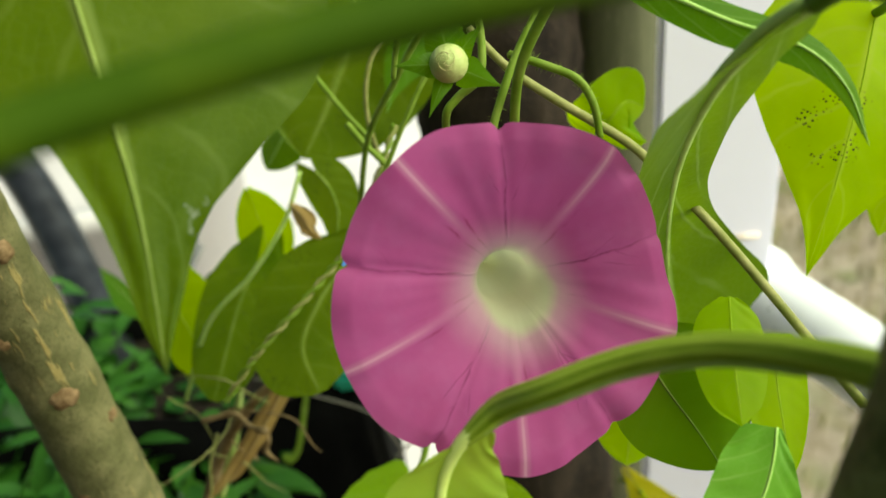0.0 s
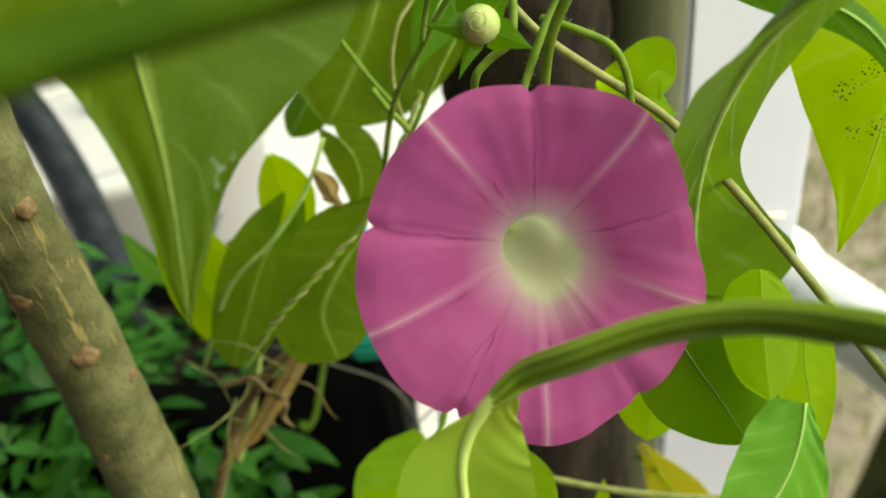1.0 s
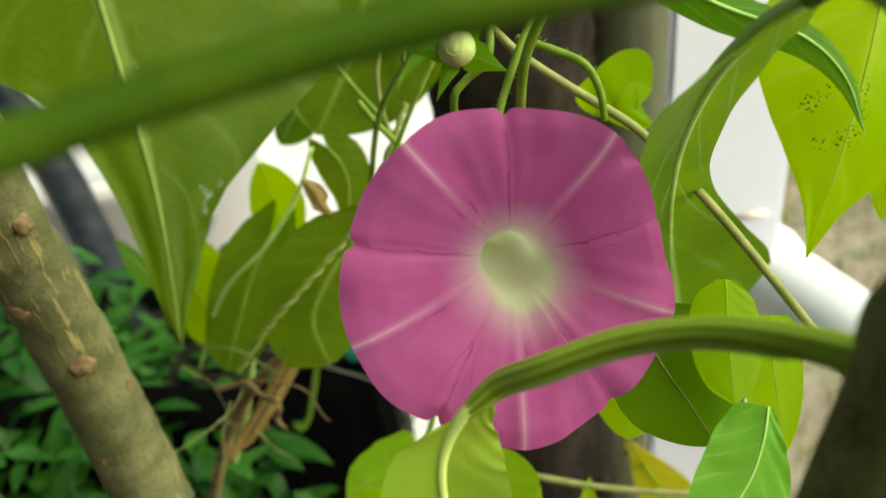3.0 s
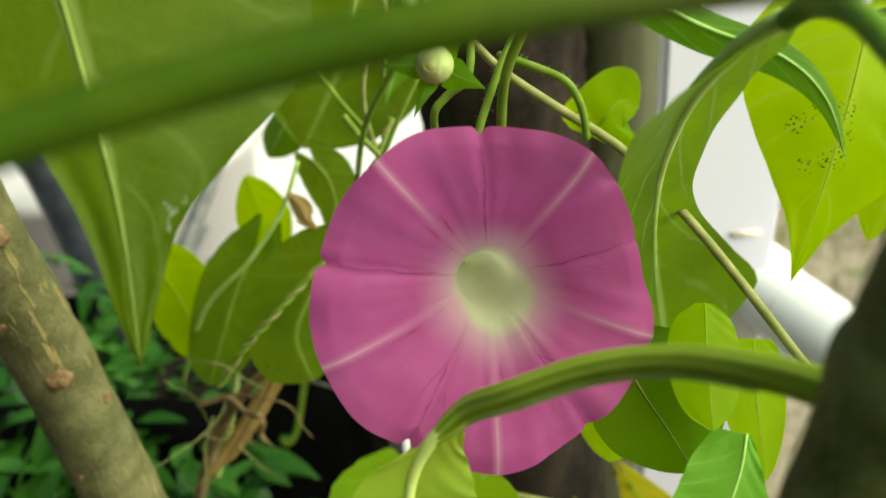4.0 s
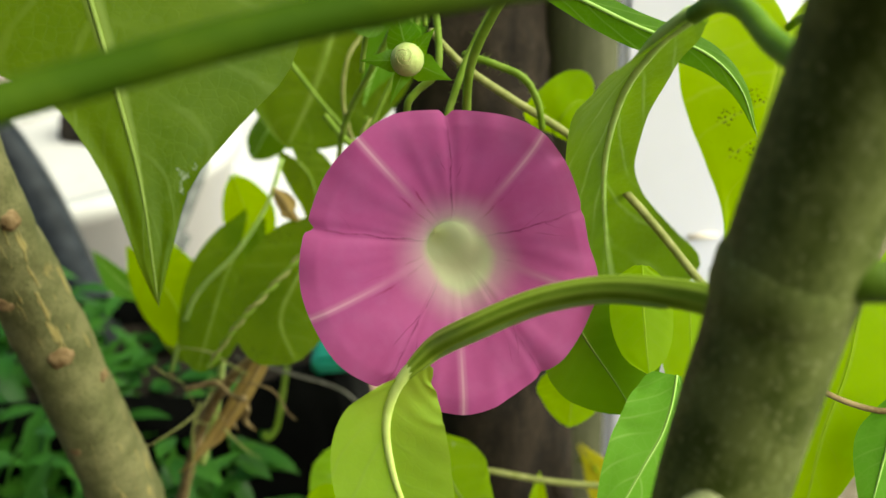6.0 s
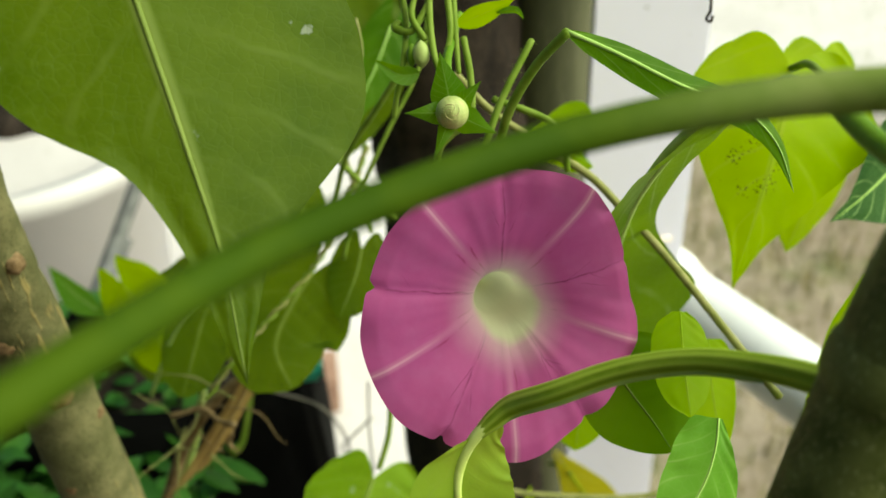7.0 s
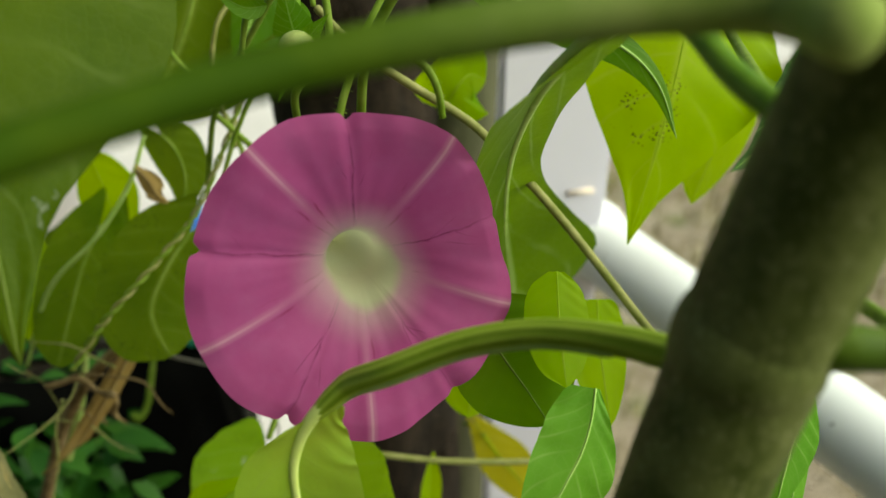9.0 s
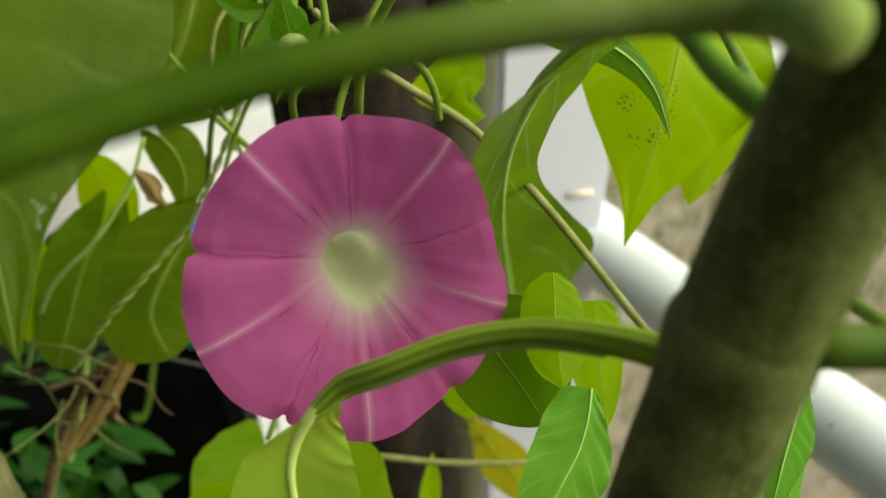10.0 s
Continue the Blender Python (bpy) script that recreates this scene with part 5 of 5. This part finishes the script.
stem("flower_shoot", "slender green stalk behind the bud", [(-0.0413, 0.3215, 0.7427), (-0.0329, 0.3074, 0.7826), (-0.0210, 0.2941, 0.8066), (-0.0119, 0.2867, 0.8229), (-0.0048, 0.2792, 0.8363)], (0.0010, 0.0010), STEM_FRESH, "stalk")
stem("twining_vine", "thin tan tendril above the leaves", [(-0.0291, 0.3249, 0.7601), (-0.0330, 0.3259, 0.7855), (-0.0300, 0.3282, 0.8023), (-0.0233, 0.3338, 0.8117), (-0.0239, 0.3407, 0.8233)], (0.0008, 0.0007), VINE_TAN, "vine")
stem("twining_vine", "green-brown vine behind the upper leaves", [(-0.0796, 0.3479, 0.8364), (-0.0637, 0.3425, 0.8153), (-0.0532, 0.3408, 0.8008), (-0.0421, 0.3327, 0.7860), (-0.0303, 0.3292, 0.7682), (-0.0247, 0.3227, 0.7450)], (0.0009, 0.0009), STEM_FRESH, "vine")


def twisted_vine(label, points, r, turns, mats):
    """Two thin stems wound round one another."""
    e = thing("twining_vine", label, "vine")
    ps = spline(points, 90)
    for k, mat in enumerate(mats):
        line = []
        for i, p in enumerate(ps):
            tan = (ps[min(i + 1, 89)] - ps[max(i - 1, 0)]).normalized()
            a = tan.orthogonal().normalized()
            w = 2 * math.pi * turns * i / 89 + math.pi * k
            line.append(p + (a * math.cos(w) + tan.cross(a) * math.sin(w)) * r * 1.05)
        part("strand", tube(line, (r, r * 0.85, r), 180, 7, 0.15, 500.0), mat, e)
    return e


twisted_vine("green and tan stems twisted together beside the flower", [(-0.0240, 0.3217, 0.7821), (-0.0293, 0.3157, 0.7716), (-0.0377, 0.3099, 0.7568), (-0.0460, 0.3046, 0.7446), (-0.0563, 0.2976, 0.7364), (-0.0677, 0.2906, 0.7279), (-0.0796, 0.2861, 0.7175), (-0.0905, 0.2830, 0.7040)], 0.00065, 9, (STEM_FRESH, VINE_TAN))
stem("twining_vine", "thin green stem hanging beside the trunk", [(0.0004, 0.3177, 0.8383), (-0.0047, 0.3060, 0.8172), (-0.0166, 0.3014, 0.7969), (-0.0244, 0.2998, 0.7825), (-0.0308, 0.2982, 0.7685), (-0.0364, 0.2942, 0.7507)], (0.0008, 0.0008), STEM_FRESH, "vine", 40)
stem("twining_vine", "pale green stem crossing behind the flower", [(-0.0391, 0.3158, 0.7864), (-0.0347, 0.3120, 0.7811), (-0.0264, 0.3107, 0.7709), (-0.0154, 0.3166, 0.7538)], (0.0011, 0.0010), STEM_FRESH, "vine", 30)
stem("twining_vine", "thin stem climbing past the brown-edged leaf", [(-0.0619, 0.3443, 0.7591), (-0.0700, 0.3388, 0.7421), (-0.0851, 0.3351, 0.7233), (-0.1072, 0.3365, 0.7014), (-0.1265, 0.3423, 0.6616)], (0.0008, 0.0009), RIB_PALE, "vine", 40)
leaf("long withered brown leaf hanging in the undergrowth", [(-0.0790, 0.3299, 0.6776), (-0.0867, 0.3240, 0.6663), (-0.1005, 0.3180, 0.6475), (-0.1118, 0.3148, 0.6351), (-0.1249, 0.3169, 0.6242)], (0.8, 0.3, 0.4), (0.0045, 0.0050), LEAF_WITHERED, rib=TWIG_DRY, outline=[(0, 0.35), (0.15, 0.8), (0.35, 1.0), (0.6, 0.9), (0.8, 0.6), (1, 0.1)], n=36, fold=(30, 22), wave=0.45, seed=50, rib_r=0.0004, lobe=0.0)
stem("dead_stem", "brown dead stem leaning in the undergrowth", [(-0.0733, 0.3368, 0.6804), (-0.0970, 0.3333, 0.6626), (-0.1136, 0.3334, 0.6400), (-0.1279, 0.3344, 0.6080), (-0.1529, 0.3484, 0.5434)], (0.0022, 0.0026, 0.0028), TWIG_DRY, "twig", rough=0.15, n=36)
def dry_tangle():
    """Withered thin stems knotted together over the bag."""
    e = thing("dry_tangle", "tangle of withered brown stems over the grow bag", "dry stems")
    rnd = random.Random(21)
    heart = Vector((-0.1057, 0.3213, 0.6661))
    for k in range(10):
        a = heart + Vector((rnd.uniform(-0.024, 0.020), rnd.uniform(-0.01, 0.012), rnd.uniform(-0.022, 0.014)))
        d = Vector((rnd.uniform(-1, 1), rnd.uniform(-0.5, 0.6), rnd.uniform(-0.9, 0.8)))
        pts = [a]
        for s in range(4):
            d = (d + Vector((rnd.uniform(-1, 1), rnd.uniform(-0.6, 0.6), rnd.uniform(-1.0, 0.8))) * 0.55).normalized()
            pts.append(pts[-1] + d * rnd.uniform(0.005, 0.014))
        r = rnd.uniform(0.00018, 0.00042)
        part("strand", tube(pts, (r, r * 1.2, r * 0.2), 26, 6, 0.3, 300.0), VINE_TAN if k % 2 else TWIG_DRY, e)
    part("broken_twig", tube([(-0.1143, 0.3209, 0.6666), (-0.1013, 0.3190, 0.6702), (-0.0938, 0.3139, 0.6670), (-0.0875, 0.3107, 0.6662)], (0.0010, 0.0013, 0.0011, 0.0017), 20, 9, 0.4, 250.0), TWIG_DRY, e, "broken twig with a thickened end")
    for k in range(3):
        a = heart + Vector((rnd.uniform(-0.01, 0.02), rnd.uniform(0.0, 0.01), rnd.uniform(-0.03, -0.004)))
        d = Vector((rnd.uniform(-0.4, 0.4), rnd.uniform(-0.2, 0.2), -1)).normalized() * 0.022
        part("withered_leaf", blade([a, a + d * 0.35 + Vector((0.002, 0, 0)), a + d * 0.7 - Vector((0.002, 0, 0)), a + d], (1, 0.4, 0.1), 0.0028, 0.0022, LONG, n=22, m=4, lobe=0, fold=(50, 45), wave=0.6, seed=k), TWIG_DRY, e, "curled withered leaf")


dry_tangle()
stem("green_shoot", "pale green shoot rising from the bag", [(-0.1037, 0.3457, 0.6627), (-0.1097, 0.3396, 0.6404), (-0.1211, 0.3364, 0.6118)], (0.0016, 0.0022), STEM_PALE, "shoot")
stem("hooked_stalk", "thin pale stalk with a hooked foot", [(-0.0965, 0.4466, 0.5838), (-0.1003, 0.4398, 0.5691), (-0.1056, 0.4316, 0.5516), (-0.1108, 0.4283, 0.5457), (-0.1138, 0.4296, 0.5480)], (0.0016, 0.0018, 0.0022), STEM_FRESH, "stalk")
stem("stray_wire", "thin grey wire across the bag", [(-0.1154, 0.4105, 0.6189), (-0.0846, 0.3996, 0.6125), (-0.0568, 0.3893, 0.6061), (-0.0448, 0.3866, 0.5864), (-0.0424, 0.3874, 0.5688)], (0.0007, 0.0007), WIRE, "wire")
stem("stray_wire", "bent grey wire behind the flower", [(-0.0291, 0.3968, 0.5867), (-0.0427, 0.3928, 0.5764), (-0.0469, 0.3911, 0.5726), (-0.0410, 0.3863, 0.5675)], (0.0006, 0.0006), WIRE, "wire")
stem("green_shoot", "short olive shoot behind the lower petals", [(-0.0230, 0.2964, 0.6877), (-0.0239, 0.2909, 0.6779), (-0.0262, 0.2862, 0.6692), (-0.0303, 0.2801, 0.6621)], (0.0012, 0.0012), STEM_FRESH, "shoot")
stem("stray_wire", "thin upright wire before the pale tub", [(-0.0297, 0.3848, 0.6215), (-0.0313, 0.3731, 0.6010), (-0.0312, 0.3612, 0.5805)], (0.0006, 0.0006), WIRE, "wire")
stem("low_vine", "tan vine crossing low before the trunk", [(-0.0091, 0.2863, 0.6452), (0.0110, 0.2810, 0.6437), (0.0387, 0.2775, 0.6377), (0.0769, 0.2737, 0.6342), (0.1011, 0.2721, 0.6396)], (0.0013, 0.0013), VINE_TAN, "vine")
stem("tendril", "thin brown tendril on the hanging leaf", [(0.0763, 0.1812, 0.7638), (0.0825, 0.1785, 0.7589), (0.0913, 0.1761, 0.7544), (0.1002, 0.1749, 0.7522), (0.1044, 0.1768, 0.7553)], (0.0007, 0.0008), TWIG_DRY, "tendril")


def hairs(points, r, count, seed):
    """Fine bristles on a young shoot, as one part."""
    rnd = random.Random(seed)
    ps = spline(points, 120)
    bm = bmesh.new()
    for _ in range(count):
        k = rnd.randint(1, 118)
        tan = (ps[k + 1] - ps[k - 1]).normalized()
        o = tan.orthogonal().normalized()
        o = Matrix.Rotation(rnd.uniform(0, 6.28), 3, tan) @ o
        s = tan * 0.00007
        base = ps[k] + o * r * 0.9
        tip = base + o * rnd.uniform(0.0007, 0.0014) + tan * rnd.uniform(-0.0004, 0.0004)
        side = o.cross(tan) * 0.00007
        vs = [bm.verts.new(base - s), bm.verts.new(base + s), bm.verts.new(base + side), bm.verts.new(tip)]
        for f in ((0, 1, 3), (1, 2, 3), (2, 0, 3)):
            bm.faces.new([vs[q] for q in f])
    return bm


for name, line, r, count in (("young_shoot", [(0.0073, 0.2436, 0.8262), (0.0157, 0.2419, 0.8231), (0.0227, 0.2400, 0.8196), (0.0262, 0.2389, 0.8133), (0.0274, 0.2381, 0.8056)], 0.0012, 170),
                             ("flower_shoot", [(0.0004, 0.2293, 0.8104), (0.0031, 0.2329, 0.8171), (0.0088, 0.2389, 0.8280), (0.0181, 0.2459, 0.8410)], 0.0012, 130)):
    part("bristles", hairs(line, r, count, 3), STEM_FRESH, next(o for o in scene.objects if o.name == name), "fine pale bristles")


# ---- undergrowth in and before the grow bag ----
def undergrowth():
    rnd = random.Random(11)
    verts, faces = [], []
    for _ in range(2300):
        c = Vector((-0.515 + 0.395 * rnd.random() ** 0.75, rnd.uniform(0.375, 0.58), 0))
        c.z = rnd.uniform(0.345, 0.59) + 0.02 * noise.noise(c * 12) - 0.55 * max(0, c.x + 0.22)
        ln, w = rnd.uniform(0.018, 0.044), rnd.uniform(0.0042, 0.0095)
        a, tilt = rnd.uniform(0, 6.28), rnd.uniform(-0.9, 0.4)
        d = Vector((math.cos(a) * math.cos(tilt), math.sin(a) * math.cos(tilt), math.sin(tilt)))
        s = d.cross(Vector((0, 0, 1))).normalized()
        n = s.cross(d)
        k = len(verts)
        for u, ww in ((0, 0.1), (0.25, 0.85), (0.5, 1.0), (0.78, 0.55), (1, 0.02)):
            p = c + d * ln * u - Vector((0, 0, 1)) * ln * 0.35 * u * u
            verts += [p - s * w * ww + n * w * 0.25 * ww, p, p + s * w * ww + n * w * 0.25 * ww]
        for i in range(4):
            b = k + 3 * i
            faces += [(b, b + 1, b + 4, b + 3), (b + 1, b + 2, b + 5, b + 4)]
    me = bpy.data.meshes.new("undergrowth")
    me.from_pydata([tuple(v) for v in verts], [], faces)
    for p in me.polygons:
        p.use_smooth = True
    m = Nodes("undergrowth_leaves", 0.45, 0.4)
    c = m.mix(m.island(), rgb(0.022, 0.10, 0.010), rgb(0.09, 0.25, 0.028))
    m.color(c)
    m.bump(m.noise(300, 3), 0.3, 0.001)
    m.thin(c, 0.25)
    me.materials.append(m.mat)
    return tagged(new("undergrowth", me), "dense small dark green leaves over the grow bag", "undergrowth", kind="stuff")


undergrowth()
